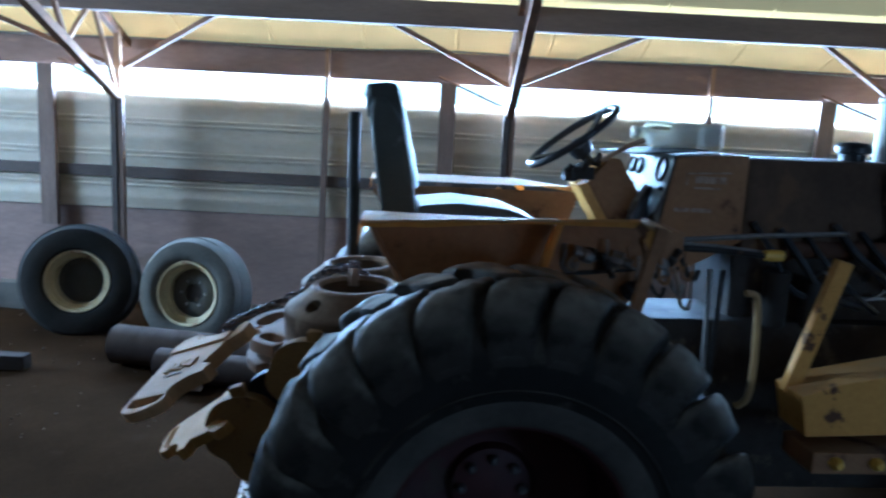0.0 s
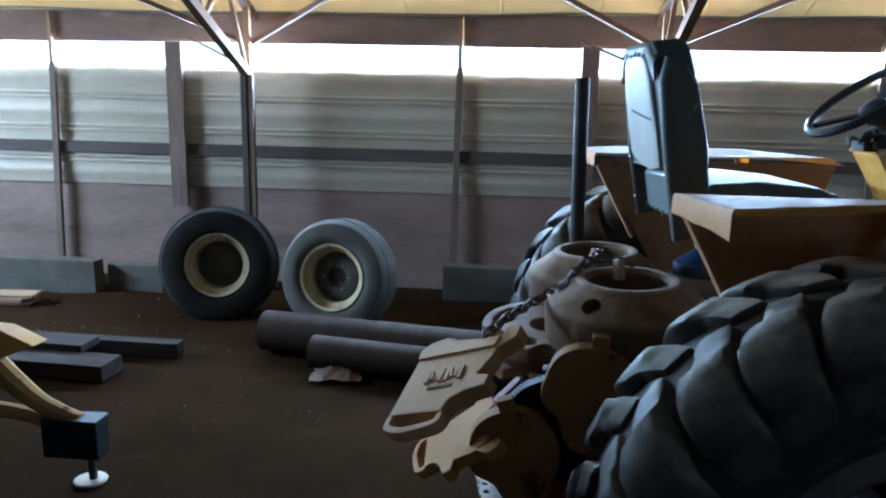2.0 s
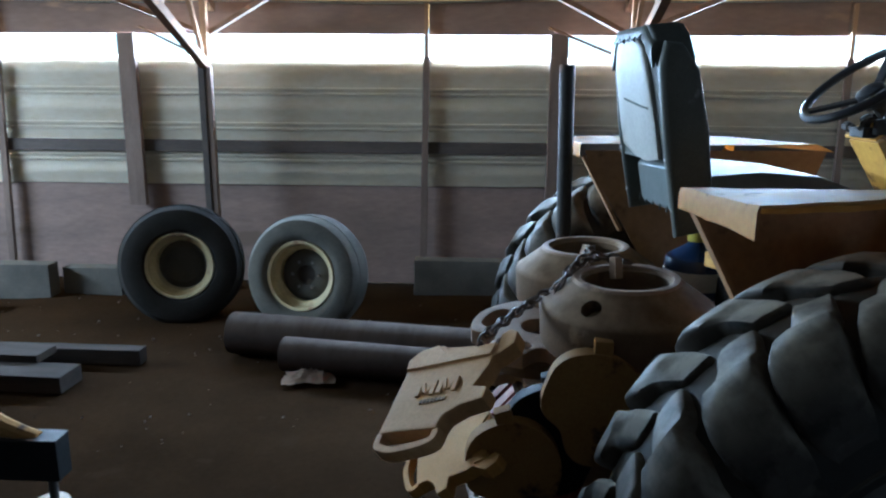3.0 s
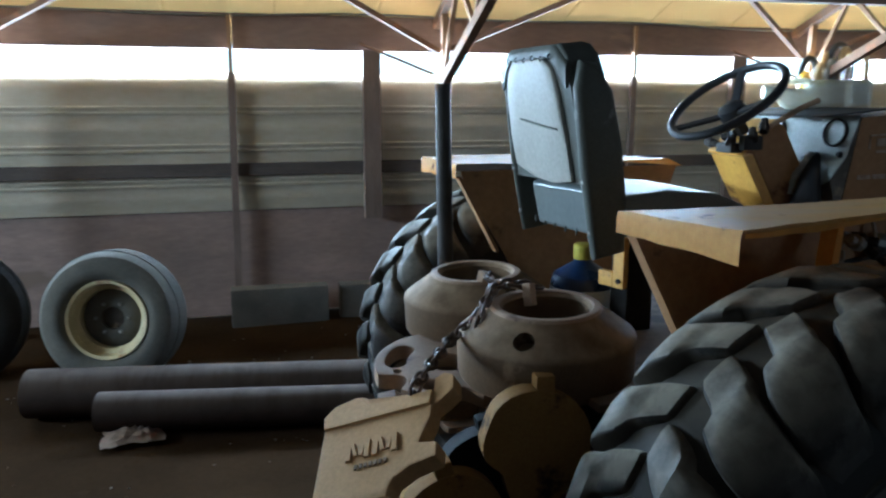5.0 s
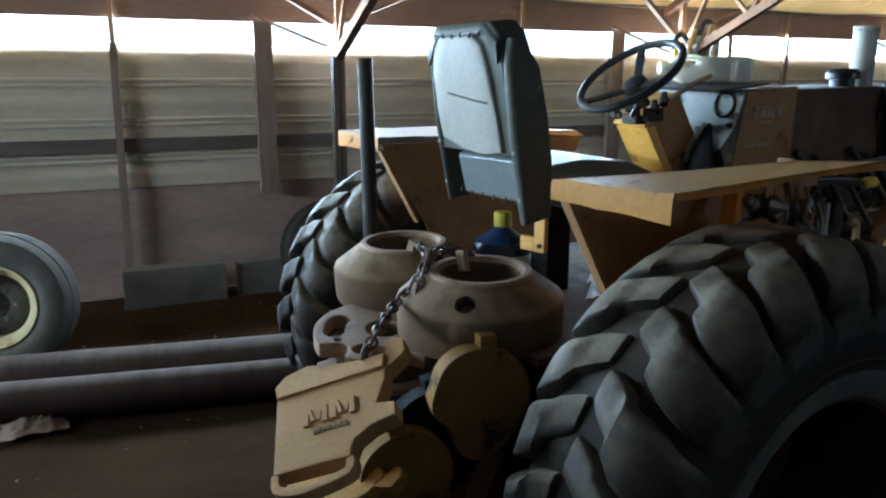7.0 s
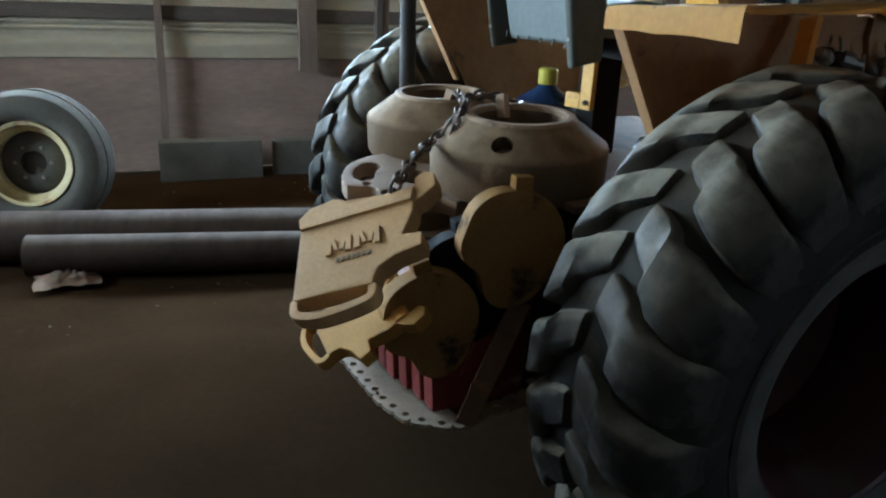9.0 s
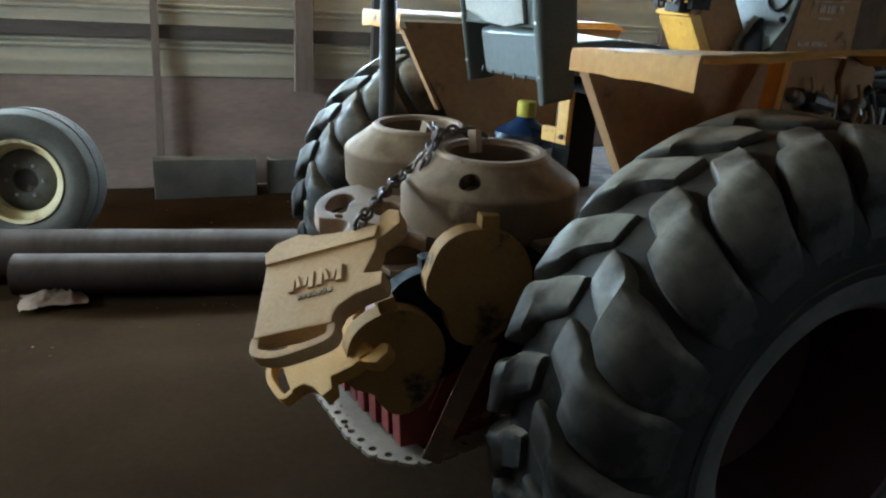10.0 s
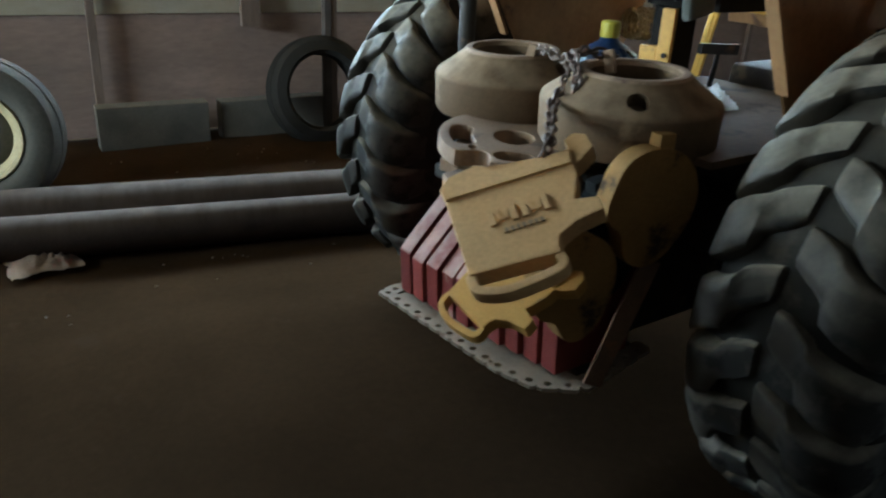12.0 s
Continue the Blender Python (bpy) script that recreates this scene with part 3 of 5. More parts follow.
tagged(part("wall_partition", bm, "dark_boards"), "unseen dark boarded wall added to shade the near tyre", "wall", kind="structure")

# ---------------------------------------------------------------- tractor
T = pose(-0.4354, 3.0968, 0, 0, 0, 4.98)      # x ahead, y to its left; origin under the fenders' rear edge
tractor = thing("tractor", T, "old yellow industrial tractor with dusty lugged rear tyres", "tractor")
AX, AZ, R_T, W_T = 0.385, 0.765, 0.645, 0.41    # rear axle and tyre


def tyre_body(bm, R, r, w):
    """The carcass of a farm tyre about the z axis, bulging sidewalls and a low crown."""
    h = w / 2
    half = [(r, 0.80), (r + 0.006, 0.90), (r + 0.022, 0.955), (r + 0.05, 0.985), (r + 0.09, 1.03), (r + 0.14, 1.045), (R - 0.165, 1.03), (R - 0.14, 0.985), (R - 0.115, 0.91), (R - 0.085, 0.78), (R - 0.054, 0.53), (R - 0.037, 0.25)]
    prof = [(p, -h * f) for p, f in half] + [(R - 0.033, 0)] + [(p, h * f) for p, f in reversed(half)] + [(r - 0.012, h * 0.7), (r - 0.012, -h * 0.7)]
    lathe(bm, prof, I4, 88, closed=True)


def lug_mesh(R, w, s, lead, seed):
    """One worn tread bar, slanting from the crown to the shoulder; s: side of the tread, lead: way it slants."""
    rnd = random.Random(seed)
    h = w / 2
    bm = B()
    loops = []
    slant, worn, jog = 0.17 + rnd.uniform(-0.015, 0.015), rnd.uniform(-0.005, 0.002), rnd.uniform(0.03, 0.05)
    # along the bar: place across the tread, drop of its top below the full radius, half width, share of the jog
    rows = ((0.02, 0.026, 0.034, 0), (0.05, 0.016, 0.042, 0), (0.16, 0.013, 0.048, 0), (0.30, 0.013, 0.050, 0), (0.40, 0.013, 0.052, 0.1), (0.46, 0.006, 0.060, 0.9), (0.64, 0.010, 0.064, 1), (0.78, 0.026, 0.066, 1), (0.88, 0.043, 0.067, 1), (0.955, 0.062, 0.066, 1), (1.005, 0.084, 0.062, 1), (1.035, 0.108, 0.055, 1), (1.04, 0.135, 0.044, 1), (1.03, 0.16, 0.030, 1))
    for f, drop, wd, j in rows:
        a = lead * (slant * min(f, 0.95) + jog * j)
        top = R - drop + worn * (1 - f * 0.5)
        k = 1.0 + 0.13 * noise.noise(Vector((seed * 3.1, f * 4, 0.4)))
        loop = []
        for q, e in ((-1.16, -0.056), (-1.05, -0.018), (-0.97, -0.006), (-0.84, -0.001), (-0.4, 0.0), (0.4, 0.0), (0.84, -0.001), (0.97, -0.006), (1.05, -0.018), (1.16, -0.056)):
            aa = a + q * wd * k / R
            rr = top + e + 0.005 * noise.noise(Vector((f * 6, q * 2, seed * 1.7)))
            loop.append(Vector((rr * math.cos(aa), rr * math.sin(aa), s * h * f)))
        loops.append(loop)
    rings(bm, loops)
    return bm


def tyre(R, r, w, m, parent, lead, lugs=24):
    """A tyre with its tread bars, six worn shapes a side shared round the tread."""
    bm = B()
    tyre_body(bm, R, r, w)
    t = part("tyre", bm, "rubber", parent, "dusty black lugged tractor tyre", smooth=50, m=m)
    for s in (-1, 1):
        kinds = []
        for k in range(lugs):
            turn = pose(0, 0, 0, 0, 0, 360 * (k + (0.5 if s > 0 else 0)) / lugs + (k * 37 % 5 - 2) * 0.3)
            if k < 6:
                ob = part("lug", lug_mesh(R, w, s, lead, k + 5 * s + 9), "worn_lug", t, smooth=40, m=turn)
                kinds.append(ob.data)
            else:
                ob = new("lug", kinds[(k * 7 + k // 4) % 6])
                ob.parent = t
                ob.matrix_basis = turn
    return t


def rear_wheel(side):
    """side: -1 right, 1 left. The wheel's own z axis points outward."""
    m = axes((AX, side * 0.842, AZ), (1, 0, 0), (0, 0, 1) if side < 0 else (0, 0, -1), (0, side, 0))
    bm = B()
    lathe(bm, [(0.296, -0.175), (0.318, -0.19), (0.322, -0.18), (0.292, -0.15), (0.282, -0.05), (0.282, 0.05), (0.292, 0.15), (0.306, 0.176), (0.304, 0.184), (0.294, 0.178), (0.272, 0.1), (0.272, -0.1)], m, 64, closed=True)
    lathe(bm, [(0.275, -0.10), (0.24, -0.115), (0.17, -0.15), (0.12, -0.15), (0.11, -0.12), (0.055, -0.11), (0.0001, -0.11), (0.0001, -0.13), (0.12, -0.165), (0.17, -0.165), (0.24, -0.13), (0.275, -0.115)], m, 40, caps=False)
    w = part("rear_wheel", bm, "red_rim", tractor, "dark red steel wheel rim")
    tyre(R_T, 0.305, W_T, m, tractor, -side)
    bm = B()
    lathe(bm, [(0.3040, 0.160), (0.3045, 0.186), (0.311, 0.1935), (0.327, 0.1985), (0.345, 0.2022), (0.355, 0.2042), (0.370, 0.2072), (0.374, 0.2062), (0.36, 0.19), (0.33, 0.18)], m, 72, closed=True)
    part("bead", bm, "bead", w, "dusty pale tyre bead")
    bm = B()
    lathe(bm, [(0.392, 0.2095), (0.396, 0.2150), (0.401, 0.2156), (0.405, 0.2100)], m, 72, closed=True)
    part("sidewall_rib", bm, "rubber", w, "thin moulded rib on the sidewall", smooth=60)
    for k in range(8):
        bm = B()
        a = 2 * math.pi * k / 8
        lathe(bm, [(0.014, -0.112), (0.014, -0.096), (0.008, -0.09)], m @ pose(0.085 * math.cos(a), 0.085 * math.sin(a), 0), 6)
        part("wheel_nut", bm, "bolt", w)
    return w


rear_wheel(-1)
rear_wheel(1)


def fender(s):
    """A flat-topped fender: s -1 right, 1 left."""
    Y = lambda y: s * y
    up = 0.0 if s > 0 else 1.0
    bm = B()
    # top sheet with rolled outer edge and a slight dish
    cols, rows_ = 14, 7
    v = []
    for i in range(cols + 1):
        fx = i / cols
        row = []
        for j in range(rows_ + 1):
            fy = j / rows_
            x_end = 0.92 - 0.20 * fy
            z = 1.50 + (0.018 if s > 0 else 0.0) + up * fy * (0.021 + 0.03 * fx) - 0.006 * math.sin(math.pi * fx) * (1 - fy) - (0.03 * max(0, (fx - 0.93) / 0.07) ** 2)
            x = 0.004 + x_end * fx
            y = 0.503 + 0.384 * fy
            row.append((x, Y(y), z))
        # outer lip
        z_o = row[-1][2]
        row += [(row[-1][0], Y(0.893), z_o - 0.006), (row[-1][0], Y(0.893), z_o - 0.014 - 0.004 * math.sin(9 * fx) - 0.05 * max(0, (fx - 0.9) / 0.1) ** 2)]
        v.append([bm.verts.new(p) for p in row])
    for a, b in zip(v, v[1:]):
        for j in range(len(a) - 1):
            bm.faces.new((a[j], b[j], b[j + 1], a[j + 1]))
    # rear lip
    lip = [bm.verts.new((q.co.x - 0.004, q.co.y, q.co.z - 0.012)) for q in v[0][:rows_ + 1]]
    low = [bm.verts.new((q.co.x - 0.004, q.co.y, q.co.z - 0.048 - 0.012 * (abs(q.co.y) - 0.5) / 0.39 + 0.004 * noise.noise(q.co * 14))) for q in v[0][:rows_ + 1]]
    for j in range(rows_):
        bm.faces.new((v[0][j], v[0][j + 1], lip[j + 1], lip[j]))
        bm.faces.new((lip[j], lip[j + 1], low[j + 1], low[j]))
    for q in bm.verts:
        if q.co.x < 0.2:
            q.co.z += 0.006 * noise.noise(q.co * 11)
    bmesh.ops.solidify(bm, geom=bm.faces[:], thickness=0.004)
    f = part("fender", bm, "yellow", tractor, "flat dusty yellow fender with a dented rear lip", smooth=40)
    # inner panel
    bm = B()
    pts = [(0.02, 1.492), (0.90, 1.492), (0.86, 1.38), (0.80, 1.25), (0.66, 1.02), (0.30, 1.0), (0.17, 1.225), (0.04, 1.43)]
    prism(bm, pts, -0.003, 0.003, axes((0, Y(0.51), 0), (1, 0, 0), (0, 0, 1), (0, -s, 0)))
    part("inner_panel", bm, "tan_paint", f, "tan inner fender panel", smooth=30)
    # braces
    bm = B()
    beam(bm, (0.018, Y(0.525), 1.47), (0.165, Y(0.528), 1.20), 0.035, 0.012, (1, 0, 0))
    part("brace", bm, "tan_paint", f, bevel=0.002)
    bm = B()
    beam(bm, (0.56, Y(0.56), 1.49), (0.50, Y(0.60), 1.32), 0.05, 0.02, (1, 0, 0))
    part("brace", bm, "yellow", f, bevel=0.003)
    if s < 0:
        bm = B()
        beam(bm, (0.735, Y(0.895), 1.53), (0.69, Y(0.86), 1.28), 0.022, 0.03, (1, 0, 0))
        part("front_edge", bm, "tan_paint", f, bevel=0.004)
    return f


fender(-1)
fender(1)

# seat: cushion, side frames, back pad
SY = -0.075
seat = part("seat", (lambda bm: (rings(bm, [[(x, SY + y, z) for x, y, z in loop] for loop in
    [[(0.17, -0.19, 1.41), (0.17, 0.19, 1.41), (0.16, 0.2, 1.46), (0.17, 0.17, 1.49), (0.17, -0.17, 1.49), (0.16, -0.2, 1.46)],
     [(0.30, -0.21, 1.41), (0.30, 0.21, 1.41), (0.30, 0.225, 1.46), (0.30, 0.19, 1.505), (0.30, -0.19, 1.505), (0.30, -0.225, 1.46)],
     [(0.47, -0.21, 1.405), (0.47, 0.21, 1.405), (0.48, 0.22, 1.445), (0.47, 0.18, 1.49), (0.47, -0.18, 1.49), (0.48, -0.22, 1.445)],
     [(0.57, -0.18, 1.40), (0.57, 0.18, 1.40), (0.585, 0.19, 1.425), (0.575, 0.16, 1.452), (0.575, -0.16, 1.452), (0.585, -0.19, 1.425)]]]), bm)[1])(B()),
    "vinyl", tractor, "faded grey-green vinyl seat cushion", bevel=0.012, smooth=60)
# backrest: a leaning shell with deep rounded sides
lean = axes((0.072, SY, 1.37), (0.987, 0, 0.16), (0, 1, 0), (-0.16, 0, 0.987))
bm = B()
out = [(-0.205, 0.155), (0.205, 0.15), (0.212, 0.19), (0.206, 0.28), (0.192, 0.42), (0.178, 0.475), (0.145, 0.503), (-0.145, 0.503), (-0.178, 0.475), (-0.192, 0.42), (-0.206, 0.28), (-0.212, 0.19)]
loops = []
for x, k, dz in ((0.006, 0.90, -0.012), (0.0, 0.955, -0.003), (0.008, 1.0, 0.0), (0.075, 1.0, 0.0), (0.105, 0.95, -0.008), (0.118, 0.80, -0.03)):
    loops.append([lean @ Vector((x * (1.15 - 0.5 * z), y * k, z + dz * (1 if z > 0.3 else -0.3))) for y, z in out])
rings(bm, loops)
for v in bm.verts:
    v.co += noise.noise_vector(v.co * 9) * 0.004
backrest = part("backrest", bm, "vinyl_dark", tractor, "dark blue-grey vinyl backrest", bevel=0.004, smooth=60)
bm = B()
o2 = [(-0.150, 0.165), (-0.06, 0.152), (0.06, 0.16), (0.178, 0.185), (0.186, 0.26), (0.178, 0.38), (0.158, 0.445), (0.12, 0.474), (-0.06, 0.474), (-0.10, 0.45), (-0.125, 0.38), (-0.140, 0.26)]
rings(bm, [[lean @ Vector((x, y * k, z)) for y, z in o2] for x, k in ((0.006, 1.0), (-0.003, 0.99), (-0.006, 0.93), (-0.007, 0.6))])
for v in bm.verts:
    v.co.x += 0.004 * noise.noise(v.co * 12)
part("back_pad", bm, "pad_back", backrest, "pale grey worn back panel", smooth=60)
bm = B()
tube(bm, [lean @ Vector((-0.007, 0.10, 0.318)), lean @ Vector((-0.0085, 0.03, 0.310)), lean @ Vector((-0.0085, -0.06, 0.300)), lean @ Vector((-0.007, -0.11, 0.296))], 0.003, 6)
part("seam", bm, "vinyl_dark", backrest, "dark split in the pad")
bm = B()
rings(bm, [[lean @ Vector((x, y, z)) for y, z in o] for x, o in ((0.07, [(-0.185, 0.015), (0.135, 0.0), (0.155, 0.14), (-0.185, 0.15)]), (0.03, [(-0.185, 0.02), (0.135, 0.01), (0.15, 0.132), (-0.182, 0.14)]), (0.022, [(-0.175, 0.035), (0.125, 0.025), (0.14, 0.12), (-0.172, 0.13)]))])
part("cushion_back", bm, "vinyl_gloss", seat, "glossy rear face of the seat cushion", bevel=0.016, smooth=70, wobble=0.006)
for k in range(6):
    bm = B()
    p = lean @ Vector((0.026, -0.155 + 0.06 * k, 0.026 + 0.003 * (k % 2)))
    beam(bm, p, p + Vector((0, 0.003, -0.018)), 0.004, 0.004, (1, 0, 0))
    part("staple", bm, "vinyl_dark", seat)
# padded side wings of the backrest
for y, lo in ((-0.208, -0.03), (0.198, -0.02)):
    bm = B()
    wing = [(0.0, lo), (0.085, lo), (0.105, 0.10), (0.108, 0.24), (0.095, 0.38), (0.06, 0.45), (0.02, 0.46), (0.0, 0.40), (-0.006, 0.2)]
    half = 0.019 if y < 0 else 0.011
    rings(bm, [[lean @ Vector((0.05 + (px - 0.05) * k, y + d, 0.2 + (pz - 0.2) * (1 - (1 - k) * 0.35))) for px, pz in wing] for d, k in ((-half, 0.72), (-half * 0.8, 0.92), (-half * 0.3, 1.0), (half * 0.3, 1.0), (half * 0.8, 0.92), (half, 0.72))])
    for v in bm.verts:
        v.co += noise.noise_vector(v.co * 11) * 0.003
    part("side_wing", bm, "vinyl_dark", backrest, "dark padded side wing", smooth=70)
    for h, x in ((0.04, 0.012), (0.17, 0.008)):
        bm = B()
        lathe(bm, [(0.006, 0), (0.006, 0.004), (0.003, 0.006)], axes(lean @ Vector((x - 0.01, y, h)), (0, 1, 0), (0, 0, 1), (-1, 0, 0)), 8)
        part("bolt", bm, "bolt", backrest)
# puckered flap of the cover folded over the top, stapled on
bm = B()
loops = []
for k in range(25):
    u = k / 24
    y = -0.185 + 0.37 * u
    drop = 0.022 + 0.03 * max(0, abs(u - 0.5) * 2 - 0.62) / 0.38 + 0.003 * math.sin(k * 1.9)
    puff = 0.002 * math.sin(k * 2.3)
    zt = 0.497 - 0.045 * max(0, abs(u - 0.5) * 2 - 0.7) / 0.3
    loops.append([lean @ Vector(p) for p in ((0.03, y, zt + 0.008), (0.0 + puff * 0.4, y, zt + 0.008), (-0.008 + puff, y, zt - 0.006), (-0.011 + puff, y, zt - drop), (-0.004, y, zt - drop), (0.012, y, zt - 0.01))])
rings(bm, loops)
part("cover_flap", bm, "vinyl_dark", backrest, "puckered dark vinyl flap", smooth=70)
for k in range(6):
    bm = B()
    p = lean @ Vector((-0.0105, -0.12 + 0.048 * k, 0.484 - 0.003 * (k % 2)))
    tube(bm, [p, p + Vector((-0.004, 0.003, -0.006)), p + Vector((0, 0.002, -0.013))], 0.0025, 5)
    part("staple", bm, "pit", backrest)
bm = B()
box(bm, (0.335, -0.05, 1.05), (0.43, 0.045, 1.345), taper=(0.9, 1.0))
box(bm, (0.31, SY - 0.13, 1.345), (0.56, SY + 0.13, 1.40))
part("seat_base", bm, "pit", tractor, "dark greasy seat base", bevel=0.01)

# post behind the seat
bm = B()
tube(bm, [(-0.058, 0.435, 0.85), (-0.062, 0.437, 1.3), (-0.07, 0.44, 1.785)], 0.026, 12)
part("rear_post", bm, "iron", tractor, "dark grey steel pipe post")

# axle, gearbox, platform
bm = B()
tube(bm, [(AX, -0.62, AZ), (AX, 0.62, AZ)], 0.11, 16)
part("rear_axle", bm, "grease", tractor)
bm = B()
box(bm, (0.0, -0.24, 0.42), (1.0, 0.24, 0.98), taper=(0.95, 0.8))
part("gearbox", bm, "grease", tractor, "black greasy gearbox housing", bevel=0.03)
bm = B()
box(bm, (-0.02, -0.50, 1.03), (0.95, 0.50, 1.05))
part("platform", bm, "deck", tractor, "worn tan operator's platform", bevel=0.003)
bm = B()
box(bm, (0.95, -0.2, 0.5), (2.6, 0.2, 1.12), taper=(1, 0.85))
part("engine", bm, "grease", tractor, "dark oily engine block", bevel=0.02)

# steering wheel and column
ST = axes((0.737, 0.06, 1.733), (0.8, 0, 0.6), (0, 1, 0), (-0.6, 0, 0.8))
ring = [ST @ Vector((0.182 * math.cos(a), 0.182 * math.sin(a), 0)) for a in [2 * math.pi * i / 40 for i in range(40)]]
bm = B()
tube(bm, ring, 0.0135, 10, closed=True)
sw = part("steering_wheel", bm, "black_plastic", tractor, "glossy black steering wheel")
for a in (0.5, 2.6, 4.7):
    bm = B()
    p = ST @ Vector((0.178 * math.cos(a), 0.178 * math.sin(a), 0))
    q = ST @ Vector((0.02 * math.cos(a), 0.02 * math.sin(a), -0.045))
    beam(bm, p, q, 0.03, 0.012, ST.to_3x3() @ Vector((0, 0, 1)))
    part("spoke", bm, "black_plastic", sw, bevel=0.004)
bm = B()
lathe(bm, [(0.0001, -0.08), (0.035, -0.08), (0.045, -0.05), (0.04, -0.025), (0.02, -0.015), (0.0001, -0.012)], ST, 20, caps=False)
part("hub", bm, "black_plastic", sw)
bm = B()
tube(bm, [ST @ Vector((0, 0, -0.06)), ST @ Vector((0, 0, -0.25))], 0.02, 10)
part("steering_shaft", bm, "iron", tractor)
bm = B()
UPR = axes((0, 0, 0), (1, 0, 0), (0, 0, 1), (0, -1, 0))
prism(bm, [(0.748, 1.562), (0.786, 1.572), (0.955, 1.30), (0.915, 1.30)], -0.13, 0.02, UPR)
part("column_cover", bm, "column_yellow", tractor, "worn yellow steering column cover", bevel=0.004)
bm = B()
prism(bm, [(0.788, 1.57), (0.862, 1.665), (0.90, 1.66), (0.99, 1.52), (1.02, 1.25), (0.99, 1.25)], -0.127, 0.017, UPR)
part("column_support", bm, "tan_paint", tractor, "brown dented column box", bevel=0.008, wobble=0.004)
bm = B()
prism(bm, [(0.742, 1.566), (0.862, 1.672), (0.866, 1.678), (0.738, 1.574)], -0.135, 0.022, UPR)
part("column_lid", bm, "yellow", tractor, "worn yellow lid of the column box", bevel=0.002)
# clutter round the steering hub: bracket, lever, bolts
bm = B()
box(bm, (0.70, -0.02, 1.575), (0.76, 0.05, 1.605))
box(bm, (0.725, -0.045, 1.585), (0.80, -0.02, 1.63))
part("column_bracket", bm, "iron", tractor, bevel=0.006)
for x, y, z in ((0.715, 0.0, 1.61), (0.76, -0.04, 1.63), (0.78, 0.09, 1.625), (0.74, 0.12, 1.60), (0.81, -0.03, 1.655)):
    bm = B()
    lathe(bm, [(0.016, -0.02), (0.016, 0.008), (0.011, 0.012), (0.011, 0.026), (0.0001, 0.027)], pose(x, y, z, 20 * y * 40, 25, 0), 6, caps=False)
    part("column_bolt", bm, "grease", tractor)
bm = B()
tube(bm, [(0.82, -0.04, 1.655), (0.90, -0.075, 1.71), (0.955, -0.09, 1.735)], 0.009, 8)
part("throttle_lever", bm, "wood", tractor, "brown lever beside the column")

# dash and hood
XZ = axes((0, 0, 0), (1, 0, 0), (0, 0, 1), (0, -1, 0))
bm = B()
prism(bm, [(1.045, 1.685), (1.30, 1.70), (1.30, 1.40), (1.02, 1.25), (1.0, 1.42), (1.005, 1.47)], -0.27, 0.17, XZ)
hood = part("dash_housing", bm, "tan_paint", tractor, "tan sheet-metal housing behind the dash", bevel=0.006)
DASH = axes((1.0, 0.05, 1.46), (0, -1, 0), (0.175, 0, 0.985), (-0.985, 0, 0.175))
bm = B()
prism(bm, [(-0.222, 0.232), (0.222, 0.232), (0.208, 0.11), (0.165, 0.03), (0.10, -0.01), (0.02, 0.0), (-0.12, 0.05), (-0.222, 0.12)], 0.0025, 0.006, DASH)
part("dash_panel", bm, "dash_grey", hood, "scuffed grey dash panel", bevel=0.0015)
bm = B()
prism(bm, [(-0.222, 0.228), (0.222, 0.228), (0.222, 0.0), (0.215, -0.12), (-0.20, -0.12), (-0.222, 0.0)], -0.004, 0.002, DASH)
part("lower_panel", bm, "grease", hood, "black oily panel under the dash")
bm = B()
box(bm, (1.05, -0.172, 1.683), (1.302, 0.268, 1.688), axes((0, 0, -0.083), (0.9962, 0, 0.087), (0, 1, 0), (-0.087, 0, 0.9962)))
part("top_sheet", bm, "iron", hood)


def gauge(x, y, r, glass="dash_grey"):
    bm = B()
    m = DASH @ pose(x, y, 0.004)
    lathe(bm, [(r, -0.004), (r * 1.08, 0.004), (r * 1.08, 0.012), (r * 0.95, 0.014), (r * 0.92, 0.004), (0.0001, 0.004)], m, 24, caps=False)
    g = part("gauge", bm, "iron", hood)
    bm = B()
    lathe(bm, [(r * 0.93, 0.005), (r * 0.93, 0.007), (0.0001, 0.007)], m, 24, caps=False)
    part("dial", bm, glass, hood)


gauge(0.151, 0.178, 0.041)
gauge(-0.165, 0.178, 0.03)
gauge(-0.085, 0.178, 0.03)
for x, y in ((0.185, 0.112), (0.055, 0.09), (0.09, 0.10), (-0.12, 0.105)):
    bm = B()
    lathe(bm, [(0.011, 0.0), (0.011, 0.008), (0.007, 0.02), (0.0001, 0.021)], DASH @ pose(x, y, 0), 12, caps=False)
    part("knob", bm, "black_plastic", hood)
# pale worn badge, dark boot and a crumpled foil sleeve
bm = B()
prism(bm, [(0.035, 0.17), (0.07, 0.175), (0.08, 0.215), (0.045, 0.212)], 0.004, 0.0055, DASH)
part("badge", bm, "label", hood, "pale worn badge patch")
bm = B()
rings(bm, [[DASH @ Vector((0.115 + dx + w * math.cos(a), y, 0.012 + 0.6 * w * (1 + math.sin(a)))) for a in [2 * math.pi * i / 10 for i in range(10)]] for y, w, dx in ((0.112, 0.008, -0.01), (0.10, 0.018, -0.005), (0.05, 0.032, 0), (0.0, 0.042, 0.01), (-0.06, 0.055, 0.02), (-0.10, 0.06, 0.02))])
part("lever_boot", bm, "black_plastic", hood, "black rubber lever boot", smooth=60, wobble=0.004)
bm = B()
